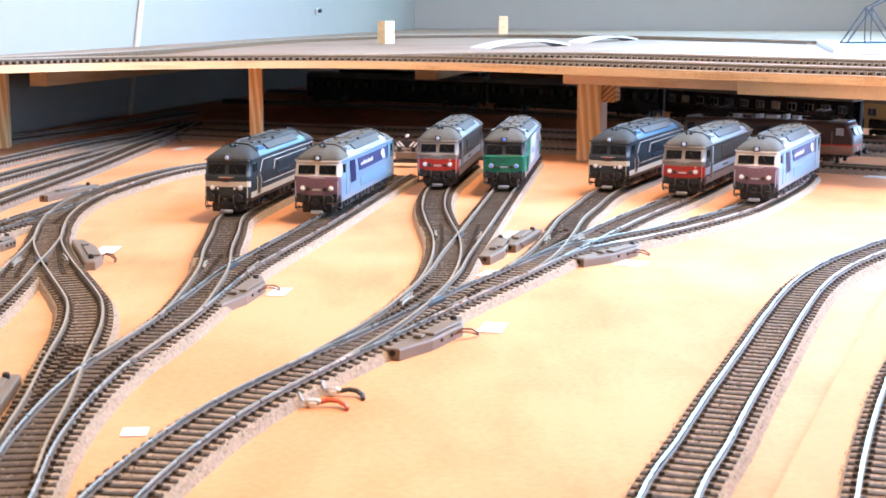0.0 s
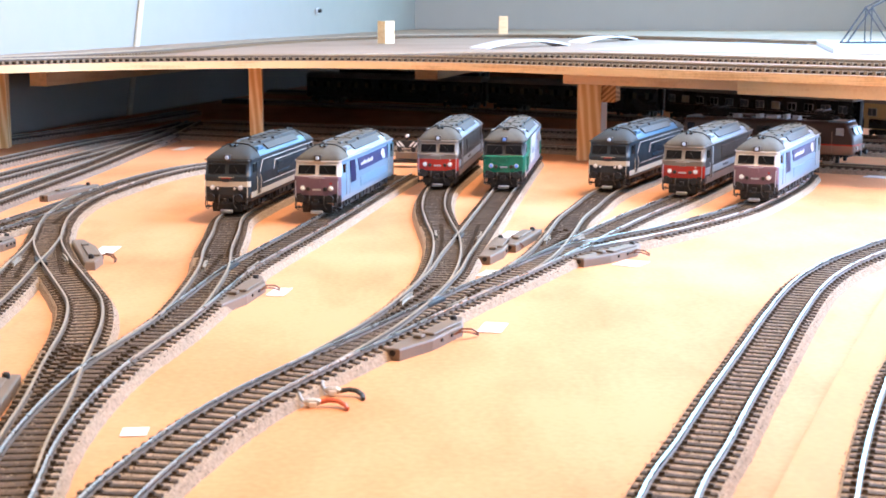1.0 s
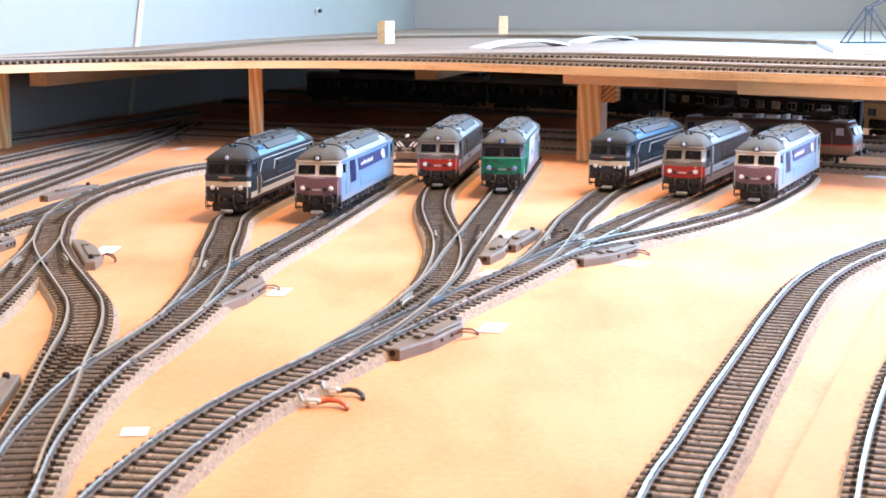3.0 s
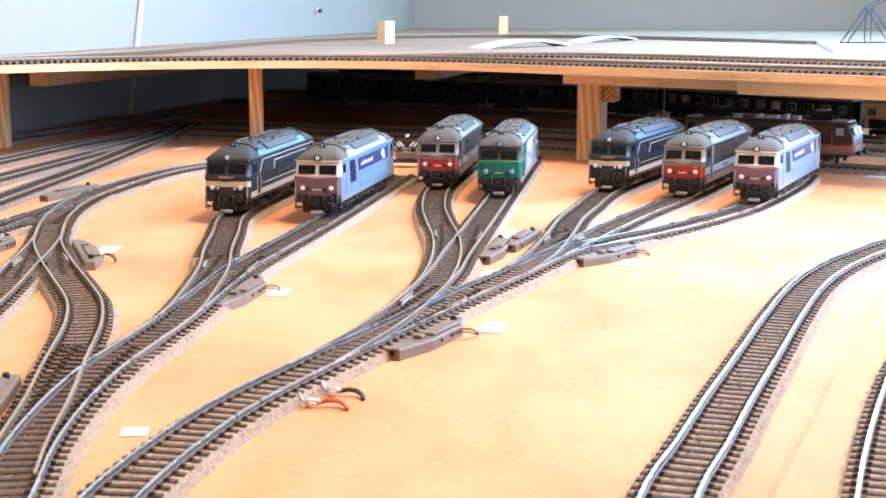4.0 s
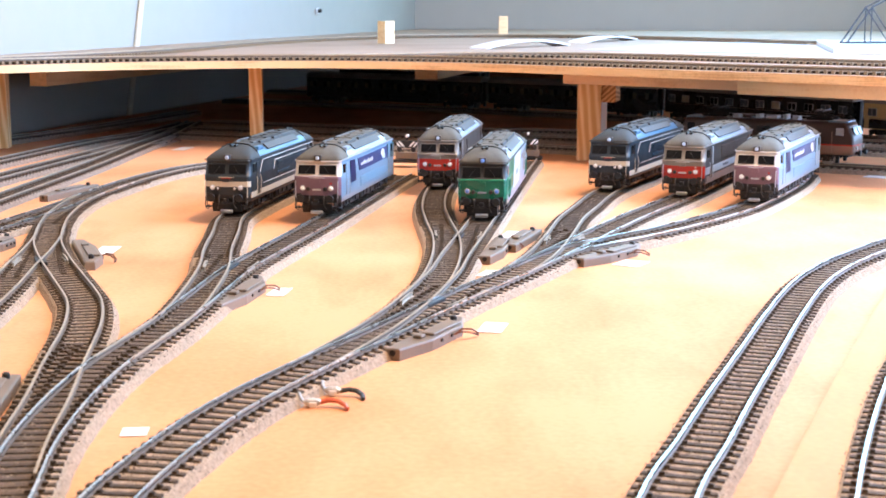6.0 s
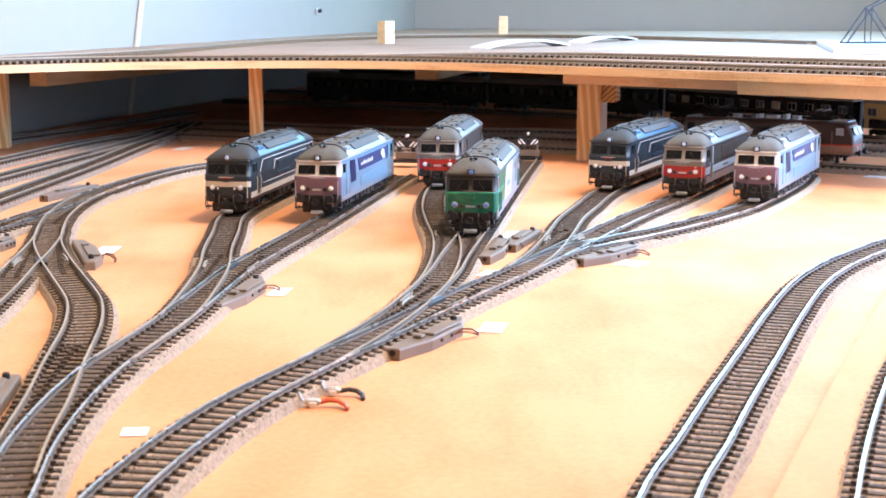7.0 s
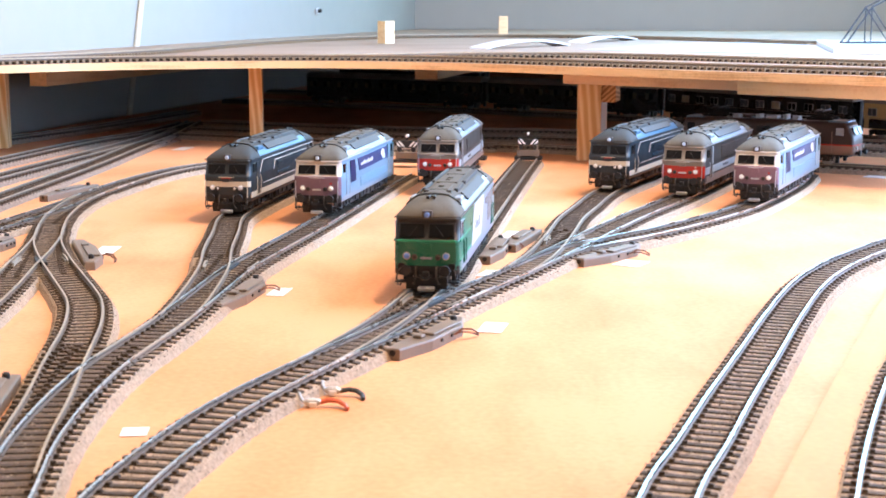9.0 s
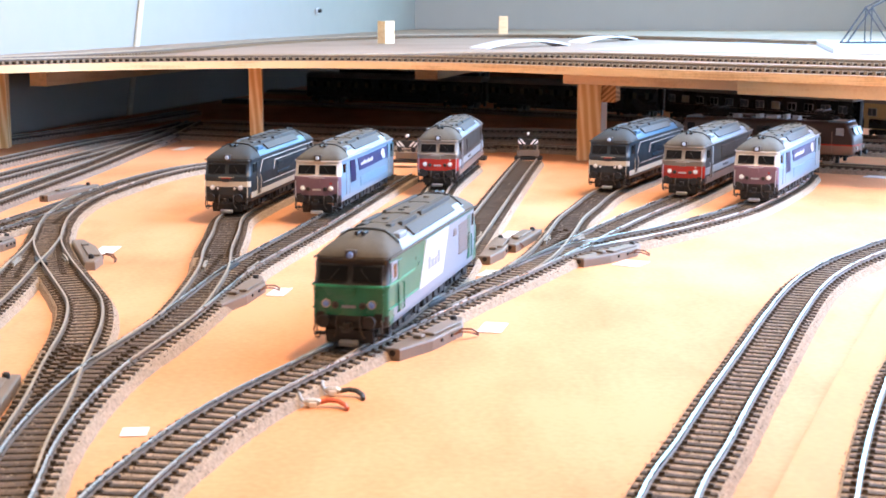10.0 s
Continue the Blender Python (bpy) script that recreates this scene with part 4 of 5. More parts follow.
def side_fret(body, s, y):
    part("panel", quad_panel([(-0.010, 0.0150), (0.037, 0.0150), (0.023, 0.0360), (-0.024, 0.0360)], y, s), PANEL_WHITE, body)
    part("panel", quad_panel([(-0.084, 0.0150), (-0.010, 0.0150), (-0.024, 0.0360), (-0.084, 0.0360)], y, s, 0.0002), PANEL_GREY, body)
    grille(body, -0.072, -0.046, 0.0175, 0.0335, y, s, BEIGE, 10)
    grille(body, -0.041, -0.034, 0.0290, 0.0325, y, s, BEIGE, 4)
    part("belt_line", quad_panel([(0.046, 0.0256), (0.0905, 0.0256), (0.0905, 0.0266), (0.046, 0.0266)], y, s, 0.0005), GREEN_LIGHT, body)
    part("belt_line", quad_panel([(0.040, 0.0158), (0.0905, 0.0158), (0.0905, 0.0164), (0.040, 0.0164)], y, s, 0.0005), GREEN_LIGHT, body)
    part("cab_panel", quad_panel([(0.0760, 0.0272), (0.0862, 0.0272), (0.0862, 0.0355), (0.0760, 0.0355)], y, s, 0.0002), PANEL_GREY, body)
    bars(body, -0.004, 0.022, 0.0215, y, s, LIT_HIP_TEXT_GREY, 4, 0.0040)


def livery_paint(nose, cab, nose_top, side):
    """Paint by place: black under the nose, then the nose, the cab front above it, and the sides."""
    def paint(x, y, z):
        if abs(x) > 0.0865:
            return 3 if z < 0.0136 else (nose(z) if z < nose_top else cab)
        return side(x, z)
    return paint


BLUE = dict(tail=LENS, mats=[BLUE_DARK, CREAM, BLUE_DARK, BLACK], nose=0, paint=livery_paint(lambda z: 1 if 0.0190 < z < 0.0228 else 0, 0, 0.0268, lambda x, z: 0), screen=BLUE_DARK, rail=CREAM, visor=ROOF_DUSK, door=BLUE_DARK,
            plate=RED, plate_z=0.0250, side=side_blue, roof=ROOF_DUSK, roof_panel=ROOF_PANEL, roof_rib=BLACK, hip=LIT_HIP_TEXT_BLUE)
GREY = dict(mats=[BROWN_GREY, RED, SILVER_WARM, BLACK], nose=2, mark=PEARL, paint=livery_paint(lambda z: 1, 2, 0.0228, lambda x, z: 0), screen=SILVER_WARM, rail=SILVER, visor=SILVER_WARM, door=BROWN_GREY,
            plate=SILVER, plate_z=0.0176, side=side_grey, roof=ROOF_GREY, roof_panel=ROOF_PANEL, roof_rib=ROOF_DARK, hip=LIT_HIP_TEXT_GREY, belt=SILVER_WARM)
VOYAGE = dict(mats=[PALE_LILAC, LILAC, PEARL, BLACK], nose=1, mark=RED, paint=livery_paint(lambda z: 1, 2, 0.0268, lambda x, z: 0), screen=PEARL, rail=SILVER, visor=SILVER, door=PALE_LILAC,
              plate=SILVER, plate_z=0.0176, side=side_lilac, roof=ROOF_GREY, roof_panel=ROOF_PANEL, roof_rib=ROOF_DARK, hip=LIT_HIP_TEXT_GREY)
FREIGHT = dict(lens=LENS_GLINT_BLUE, mats=[GREEN, BLACK, PANEL_GREY, BLACK], nose=0, paint=livery_paint(lambda z: 0, 1, 0.0268, lambda x, z: 2 if z < 0.0155 and abs(x) < 0.085 else 0), screen=BLACK, rail=GREEN, visor=ROOF_GREY, door=GREEN,
               plate=PANEL_GREY, plate_z=0.0176, side=side_fret, roof=ROOF_GREY, roof_panel=ROOF_PANEL, roof_rib=ROOF_DARK, hip=LIT_HIP_TEXT_GREY, belt=GREEN_LIGHT)


def parked(x, y, heading, livery, label):
    """x, y: the front's middle; heading: degrees by which the loco's rear swings to the right of straight back."""
    a = radians(heading)
    return locomotive(pose(x + 0.0925 * math.sin(a), y + 0.0925 * math.cos(a), ZR, 0, 0, -90 - heading), livery, label)


parked(-0.1505, 1.0328, 9.3, BLUE, "dark blue model diesel locomotive with cream band, parked")
parked(-0.0873, 1.0282, 9.7, VOYAGE, "mauve and pale lilac model diesel locomotive, parked")
parked(-0.0043, 1.1873, 7.7, GREY, "grey and red model diesel locomotive beside the green one")
parked(0.1302, 1.1728, 22.8, BLUE, "dark blue model diesel locomotive with bright roof edge")
parked(0.1831, 1.1349, 23.0, GREY, "grey model diesel locomotive with red nose, parked")
parked(0.2304, 1.0955, 23.4, VOYAGE, "mauve-nosed pale lilac model diesel locomotive near the window")


# ---- beams under the deck ----
def beam(name, a, b, w, z0, z1, material, label, bevel=0.0006):
    a, b = Vector((*a, 0)), Vector((*b, 0))
    d = b - a
    m = Matrix.Translation(a) @ pose(0, 0, 0, 0, 0, math.degrees(math.atan2(d.y, d.x)))
    ob = part(name, box(0, d.length, -w / 2, w / 2, z0, z1, None, bevel), material)
    ob.matrix_basis = m
    return tagged(ob, label=label, category="beam", group="beams under the deck")


ZU = ZD - 0.007
beam("deck_beam", (-0.440, 1.630), (-0.26, 2.45), 0.020, ZU - 0.023, ZU, PINE_BEAM, "pine beam fixed under the upper deck")
beam("deck_beam", (-0.020, 1.790), (0.13, 2.45), 0.028, ZU - 0.023, ZU, PINE_BEAM, "thick pine beam under the upper deck")
beam("deck_beam", (0.120, 1.452), (0.275, 1.318), 0.014, ZU - 0.0105, ZU, PINE_BEAM, "flat pine batten along the deck's front edge")
beam("deck_beam", (0.262, 1.312), (0.46, 1.136), 0.018, ZU - 0.0125, ZU - 0.0002, PINE_PALE, "pale new pine batten under the deck's edge")
beam("deck_beam", (0.1625, 1.476), (0.1715, 1.515), 0.0155, 0.0565, 0.0768, PINE_END, "short pine bearer block beside the broad post")
tagged(part("strut", box(0.1585, 0.1645, 1.500, 1.512, 0, 0.0566, None, 0.0004), WHITE), label="narrow white strut behind the broad post", category="strut")


# ---- turnout motors ----
def motor_mesh(length, flip):
    """A flat box along the rails, its outer side cut back at both ends, with a raised cap."""
    k, f = length / 2, -1 if flip else 1
    poly = [(-k, 0), (k, 0), (k, 0.0055 * f), (k * 0.55, 0.0122 * f), (-k * 0.35, 0.0122 * f), (-k, 0.0074 * f)]
    bm = prism(poly, 0, 0.0053)
    bmesh.ops.recalc_face_normals(bm, faces=bm.faces[:])
    top = [e for e in bm.edges if all(v.co.z > 0.004 for v in e.verts)]
    bmesh.ops.bevel(bm, geom=top, offset=0.0008, segments=2, affect="EDGES", profile=0.5)
    return bm


def turnout_motor(a, b, flip, label, wire=None):
    a, b = Vector((*a, 0)), Vector((*b, 0))
    d = b - a
    k, f = d.length / 2, -1 if flip else 1
    out = Vector((-d.y, d.x, 0)).normalized() * (f * -0.0025)
    t = thing("turnout_motor", Matrix.Translation((a + b) / 2 + out) @ pose(0, 0, 0, 0, 0, math.degrees(math.atan2(d.y, d.x))), label=label, category="turnout motor", group="turnout motors beside the tracks")
    body = part("case", motor_mesh(d.length, flip), GREY_BOX, t)
    cap = box(-k * 0.2, k * 0.62, 0.0035, 0.0104, 0.0053, 0.0066, None, 0.0006)
    if flip:
        bmesh.ops.transform(cap, matrix=Matrix.Diagonal((1, -1, 1, 1)), verts=cap.verts[:])
    part("cover", cap, GREY_BOX, t)
    part("lever", box(-k * 0.42, -k * 0.28, f * 0.0055 - 0.0022, f * 0.0055 + 0.0022, 0.0053, 0.0070, None, 0.0006), GREY_BOX, t)
    for x in (-k * 0.1, k * 0.2, k * 0.42):
        part("terminal", tube([(x, f * 0.0118, 0.003), (x, f * 0.0129, 0.003)], 0.0008, 8), BLACK, t)
    part("knob", tube([(k * 0.74, f * 0.0045, 0.0050), (k * 0.74, f * 0.0045, 0.0072), (k * 0.74, f * 0.0045, 0.0078)], [0.0016, 0.0016, 0.0010], 12), BLACK, t)
    part("end_socket", tube([(-k - 0.0004, f * 0.004, 0.0033), (-k + 0.002, f * 0.004, 0.0033)], 0.0014, 10), BLACK, t)
    if wire:
        for i, (m, dy) in enumerate(((BROWN_WIRE, 0.0), (BROWN_WIRE, 0.0010))):
            x = k * 0.25 + i * 0.002
            pts = [(x, f * 0.0125, 0.003), (x + 0.002, f * 0.0150, 0.0040 + dy), (x + 0.005, f * (0.0175 + dy), 0.0036 + dy), (x + 0.009, f * (0.0190 + dy), 0.0022), (x + 0.012, f * (0.0195 - dy), 0.0010)]
            part("wire", tube(pts, 0.00045, 6), m, t)
    return t


MOTOR = "grey-brown plastic turnout motor beside the rails"
turnout_motor((-0.023, 0.625), (0.007, 0.692), True, "grey-brown turnout motor with a lavender-lit cover", wire=True)
turnout_motor((-0.1135, 0.722), (-0.101, 0.800), True, MOTOR, wire=True)
turnout_motor((0.078, 0.858), (0.120, 0.914), True, MOTOR, wire=True)
turnout_motor((-0.231, 0.928), (-0.203, 0.845), False, "grey-brown turnout motor lying beside the S-curve", wire=True)
turnout_motor((0.023, 0.865), (0.036, 0.941), True, MOTOR, wire=True)
turnout_motor((0.0425, 0.908), (0.063, 0.973), False, MOTOR)
turnout_motor((-0.309, 1.150), (-0.286, 1.225), False, MOTOR)
turnout_motor((-0.316, 1.574), (-0.307, 1.700), True, MOTOR, wire=True)
turnout_motor((-0.165, 0.525), (-0.171, 0.580), False, MOTOR)
turnout_motor((-0.284, 0.900), (-0.278, 0.942), True, MOTOR)


# ---- paper slips, wire ends ----
def slip(x, y, w, h, rz, label="small white paper slip lying on the table"):
    bm = box(-w / 2, w / 2, -h / 2, h / 2, 0, 0.0002)
    ob = part("paper_slip", bm, PAPER)
    ob.matrix_basis = pose(x, y, 0.0002, 0, 0, rz)
    return tagged(ob, label=label, category="paper slip", group="paper slips on the table")


for x, y, w, h, rz in ((0.0235, 0.690, 0.0115, 0.022, -12), (-0.087, 0.779, 0.0095, 0.022, -8), (-0.110, 0.515, 0.0095, 0.011, 5), (-0.209, 0.916, 0.012, 0.030, 0), (0.046, 0.978, 0.013, 0.035, -14),
                       (0.0275, 0.834, 0.0125, 0.020, -20), (0.111, 0.868, 0.016, 0.020, -30), (-0.277, 1.587, 0.014, 0.034, -10), (0.398, 1.312, 0.050, 0.018, -35)):
    slip(x, y, w, h, rz)


def wire_end(m, parts, label):
    t = thing("wire_connector", m @ Matrix.Diagonal((0.68, 0.68, 0.68, 1)), label=label, category="wire connector", group="track feed connectors")
    sl = bmesh.new()
    add_tube(sl, [(-0.006, 0, 0.0028), (-0.004, 0, 0.0030), (0.001, 0, 0.0030), (0.0035, 0, 0.0028)], [0.0014, 0.0023, 0.0022, 0.0013], 10)
    part("sleeve", sl, SILVER, t)
    for q in (-0.0011, 0.0011):
        part("wire", tube([(0.003, q * 0.4, 0.0030 + q * 0.3), (0.008, q, 0.0040), (0.013, q - 0.0012, 0.0036), (0.0165, q - 0.0040, 0.0022), (0.0180, q - 0.0085, 0.0011)], 0.0011, 8), parts, t)
    part("clamp", box(-0.0035, 0.0010, -0.0030, 0.0030, 0.0004, 0.0036, None, 0.0007), WHITE, t)
    part("lead", tube([(-0.006, 0, 0.0028), (-0.008, 0.002, 0.0050), (-0.009, 0.007, 0.0066)], 0.0009, 8), SILVER, t, "bare tinned lead soldered to the rail")


wire_end(pose(-0.0485, 0.549, 0, 0, 0, 4), COPPER, "red wire with a metal crimp sleeve feeding the track")
wire_end(pose(-0.0420, 0.566, 0, 0, 0, -8), BLACK_WIRE, "black wire with a metal crimp sleeve feeding the track")


# ---- buffer stops ----
def buffer_stop(x, y, heading):
    t = thing("buffer_stop", pose(x, y, ZR, 0, 0, -90 - heading), label="model buffer stop with black and white striped board", category="buffer stop", group="buffer stops of the sidings")
    for s in (-1, 1):
        part("side_frame", tube([(-0.012, s * 0.0085, 0), (-0.002, s * 0.0085, 0.0125), (0.002, s * 0.0085, 0.0125), (0.002, s * 0.0085, 0)], 0.0010, 6), GREY_BOX, t)
        part("buffer", tube([(0.002, s * 0.0065, 0.0105), (0.0048, s * 0.0065, 0.0105), (0.0050, s * 0.0065, 0.0105), (0.0056, s * 0.0065, 0.0105)], [0.0011, 0.0011, 0.0024, 0.0022], 12), BLACK, t)
        ch = quad_panel([(0.001, 0.0008), (0.0030, 0.0008), (0.0072, 0.0054), (0.0052, 0.0054)], 0, 1, 0.0006)
        for ch in (ch, quad_panel([(0.0046, 0.0006), (0.0066, 0.0006), (0.0086, 0.0028), (0.0086, 0.0050)], 0, 1, 0.0006)):
            ob = part("chevron", ch, WHITE, t)
            ob.matrix_local = pose(0.0030, s * 0.001, 0.0125, 0, 0, 90 if s > 0 else -90)
    part("cross_board", box(0.0008, 0.0028, -0.0098, 0.0098, 0.0122, 0.0185, None, 0.0004), BLACK, t)
    part("cross_beam", box(-0.001, 0.003, -0.0108, 0.0108, 0.0015, 0.0075, None, 0.0006), GREY_BOX, t)
    lamp = part("lamp_post", tube([(0.001, 0, 0.019), (0.001, 0, 0.0215)], 0.0007, 8), BLACK, t)
    part("lamp_disc", tube([(0.0000, 0, 0.0232), (0.0026, 0, 0.0232)], 0.0015, 16), WHITE, t)
    part("base_plate", box(-0.013, 0.004, -0.0130, 0.0130, -0.0022, 0.0006), FRAME_BLACK, t)
    return t


buffer_stop(0.0815, 1.425, 7.5)
buffer_stop(0.0280, 1.425, 7.7)
buffer_stop(-0.0335, 1.400, 9.7)


# ---- electric locomotive under the deck ----
def electric_loco(m):
    t = thing("electric_locomotive", m, label="brown and beige model electric locomotive with two pantographs", category="model locomotive", group="trains under the deck")
    sl = [(0.0095, 0.0900, 0.0155, 0.003), (0.0110, 0.0925, 0.0163, 0.003), (0.0180, 0.0925, 0.0165, 0.003), (0.0192, 0.0925, 0.0165, 0.003), (0.0270, 0.0915, 0.0165, 0.003), (0.0350, 0.0870, 0.0160, 0.004), (0.0380, 0.0860, 0.0150, 0.005), (0.0395, 0.0820, 0.0120, 0.006)]
    body = part("body", loft(sl, lambda x, y, z: 1 if z < 0.0180 else (2 if z < 0.0192 else 0)), [ELEC_BROWN, ELEC_BEIGE, RED], t)
    for e in (-1, 1):
        for s in (-1, 1):
            part("cab_window", box(e * 0.078 - 0.004, e * 0.078 + 0.004, s * 0.0163 - 0.0006, s * 0.0163 + 0.0006, 0.0275, 0.0340, None, 0.0004), PANEL_GREY if e > 0 else GLASS_DARK, body)
            part("handrail", tube([(e * 0.0705, s * 0.0168, 0.011), (e * 0.0705, s * 0.0175, 0.012), (e * 0.0705, s * 0.0175, 0.030), (e * 0.0705, s * 0.0168, 0.031)], 0.0003, 6), ELEC_BEIGE, body)
            part("windscreen", box(-0.0006, 0.0006, -0.0055, 0.0055, -0.0036, 0.0036, pose(e * 0.0905, s * 0.0068, 0.0312, 0, -28 * e, 0)), GLASS_DARK, body)
            part("buffer", tube([(e * 0.0915, s * 0.010, 0.0118), (e * 0.0955, s * 0.010, 0.0118), (e * 0.0957, s * 0.010, 0.0118), (e * 0.098, s * 0.010, 0.0118)], [0.0017, 0.0013, 0.0029, 0.0026], 12), BLACK, body)
            part("headlight", tube([(e * 0.092, s * 0.0105, 0.0165), (e * 0.0945, s * 0.0105, 0.0165)], 0.0018, 12), SILVER, body)
        part("cab_roof", box(e * 0.075 - 0.010, e * 0.075 + 0.010, -0.0135, 0.0135, 0.0385, 0.0402, None, 0.0007), PALE_LILAC, t)
        pg = bmesh.new()
        x0 = e * 0.055
        for s in (-1, 1):
            add_tube(pg, [(x0 - 0.013, s * 0.007, 0.0418), (x0 + 0.004, s * 0.006, 0.0462), (x0 - 0.010, s * 0.004, 0.0478)], 0.0009, 6)
            add_tube(pg, [(x0 + 0.013, s * 0.007, 0.0418), (x0 - 0.004, s * 0.006, 0.0462), (x0 + 0.010, s * 0.004, 0.0478)], 0.0009, 6)
            add_tube(pg, [(x0 - 0.014, s * 0.009, 0.0412), (x0 + 0.014, s * 0.009, 0.0412)], 0.0011, 6)
            add_tube(pg, [(x0 + s * 0.004, -0.013, 0.0472), (x0 + s * 0.004, -0.009, 0.0488), (x0 + s * 0.004, 0.009, 0.0488), (x0 + s * 0.004, 0.013, 0.0472)], 0.0010, 6)
        part("pantograph", pg, BLACK, t)
        for dx in (-0.014, 0.014):
            for s in (-1, 1):
                part("insulator", tube([(x0 + dx, s * 0.009, 0.0385), (x0 + dx, s * 0.009, 0.0400), (x0 + dx, s * 0.009, 0.0412)], [0.0016, 0.0010, 0.0014], 8), SILVER, t)
    for x, w, h in ((-0.034, 0.006, 0.0032), (-0.022, 0.008, 0.0025), (-0.010, 0.005, 0.0038), (0.004, 0.012, 0.0030), (0.018, 0.004, 0.0042), (0.029, 0.006, 0.0032)):
        part("roof_box", box(x - w / 2, x + w / 2, -0.006, 0.006, 0.039, 0.0395 + h, None, 0.0005), SILVER if h > 0.0028 else ELEC_BROWN, t)
    part("roof_line", tube([(-0.045, 0.004, 0.0425), (0.045, 0.004, 0.0425)], 0.0004, 6), SILVER, t)
    for i in range(5):
        x = -0.040 + i * 0.020
        for s in (-1, 1):
            part("louvre", quad_panel([(x - 0.007, 0.0285), (x + 0.007, 0.0285), (x + 0.007, 0.0335), (x - 0.007, 0.0335)], s * 0.0164, s, 0.0004), COACH_DARK, body)
    part("chassis", box(-0.086, 0.086, -0.012, 0.012, 0.0075, 0.0100), FRAME_BLACK, t)
    for x in (-0.050, 0.050):
        shared("bogie", BOGIE, t, pose(x, 0, 0))
        for a in (-0.0145, 0.0145):
            shared("wheelset", WHEELS, t, pose(x + a, 0, 0.0062))
    return t


electric_loco(pose(0.3062, 1.4012, ZR, 0, 0, -30.5) @ Matrix.Diagonal((0.914, 1, 1, 1)))


# ---- coaches in the dark ----
def coach(a, b, body_mat, label, win=True, lower=None):
    # win=False: waist line, frames and panes coloured darker to stand for deck shade
    a, b = Vector((*a, 0)), Vector((*b, 0))
    d = b - a
    k = d.length / 2 - 0.004
    t = thing("passenger_coach", Matrix.Translation((a + b) / 2 + Vector((0, 0, ZR))) @ pose(0, 0, 0, 0, 0, math.degrees(math.atan2(d.y, d.x))), label=label, category="model coach", group="trains under the deck")
    bm = box(-k, k, -0.0160, 0.0160, 0.0095, 0.0385, None, 0.0012)
    body = part("body", bm, body_mat, t)
    prof = [(-0.0162, 0.0375), (-0.0140, 0.0415), (-0.009, 0.0440), (0, 0.0452), (0.009, 0.0440), (0.0140, 0.0415), (0.0162, 0.0375)]
    rf = bmesh.new()
    e0 = [rf.verts.new((-k - 0.001, y, z)) for y, z in prof]
    e1 = [rf.verts.new((k + 0.001, y, z)) for y, z in prof]
    rf.faces.new(e0[::-1]), rf.faces.new(e1)
    for i in range(len(prof)):
        j = (i + 1) % len(prof)
        rf.faces.new((e0[i], e0[j], e1[j], e1[i]))
    roof = part("roof", rf, COACH_ROOF, t)
    for s in (-1, 1):
        part("waist_line", box(-k, k, s * 0.0160 - 0.0003, s * 0.0160 + 0.0003, 0.0212, 0.0217), BEIGE if win else COACH_DARK, body)
        if lower:
            part("lower_panel", box(-k, k, s * 0.0160 - 0.0004, s * 0.0160 + 0.0004, 0.0105, 0.0205), lower, body)
    n = max(1, int(2 * k / 0.0245))
    for i in range(n):
        x = -k + (i + 0.5) * 2 * k / n
        for s in (-1, 1):
            w = part("window", box(x - 0.0066, x + 0.0066, s * 0.0160 - 0.0005, s * 0.0160 + 0.0005, 0.0235, 0.0325, None, 0.0003), COACH_DARK if not win else SILVER, body)
            for q in (-1, 1):
                part("pane", box(x + q * 0.0031 - 0.0026, x + q * 0.0031 + 0.0026, s * 0.0160 - 0.0009, s * 0.0160 + 0.0009, 0.0242, 0.0318), (GLASS_DARK, CURTAIN, COACH_GLASS, COACH_GLASS)[(i * 3 + q * 2 + i // 3) % 4] if win else (GLASS_DARK, CURTAIN_SHADED)[(i + q // 2) % 2], w)
    for e in (-1, 1):
        part("bellows", box(e * (k + 0.001) - 0.0035, e * (k + 0.001) + 0.0035, -0.0085, 0.0085, 0.0110, 0.0380, None, 0.0008), BLACK, t)
        part("door", box(e * (k - 0.006) - 0.0035, e * (k - 0.006) + 0.0035, -0.0165, 0.0165, 0.0105, 0.0345, None, 0.0004), body_mat, body)
        shared("bogie", BOGIE, t, pose(e * (k - 0.035), 0, 0))
        for q in (-0.0145, 0.0145):
            shared("wheelset", WHEELS, t, pose(e * (k - 0.035) + q, 0, 0.0062))
    part("underframe", box(-k * 0.5, k * 0.5, -0.012, 0.012, 0.0050, 0.0098, None, 0.0008), FRAME_BLACK, t)
    return t


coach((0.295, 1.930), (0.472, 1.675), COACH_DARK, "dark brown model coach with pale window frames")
coach((0.070, 2.110), (0.289, 1.937), COACH_DARK, "dark model coach, its amber windows painted darker for shade", win=False)
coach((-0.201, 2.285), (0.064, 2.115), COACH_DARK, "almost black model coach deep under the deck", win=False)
coach((0.477, 1.668), (0.565, 1.520), COACH_CREAM, "cream-yellow model coach at the dark train's end", lower=COACH_DARK)
track("H4", [(-0.30, 2.62), (0.0, 2.45), (0.30, 2.25), (0.48, 2.02)], "rearmost track under the upper deck", rail=RAIL_OLD)
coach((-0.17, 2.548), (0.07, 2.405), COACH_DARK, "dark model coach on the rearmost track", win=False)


# ---- on the deck ----
def block(x, y, w, d, h, rz, material, label):
    ob = part("wood_block", box(-w / 2, w / 2, -d / 2, d / 2, 0, h, None, 0.0005), material)
    ob.matrix_basis = pose(x, y, ZD, 0, 0, rz)
    return tagged(ob, label=label, category="wood block", group="offcuts standing on the deck")


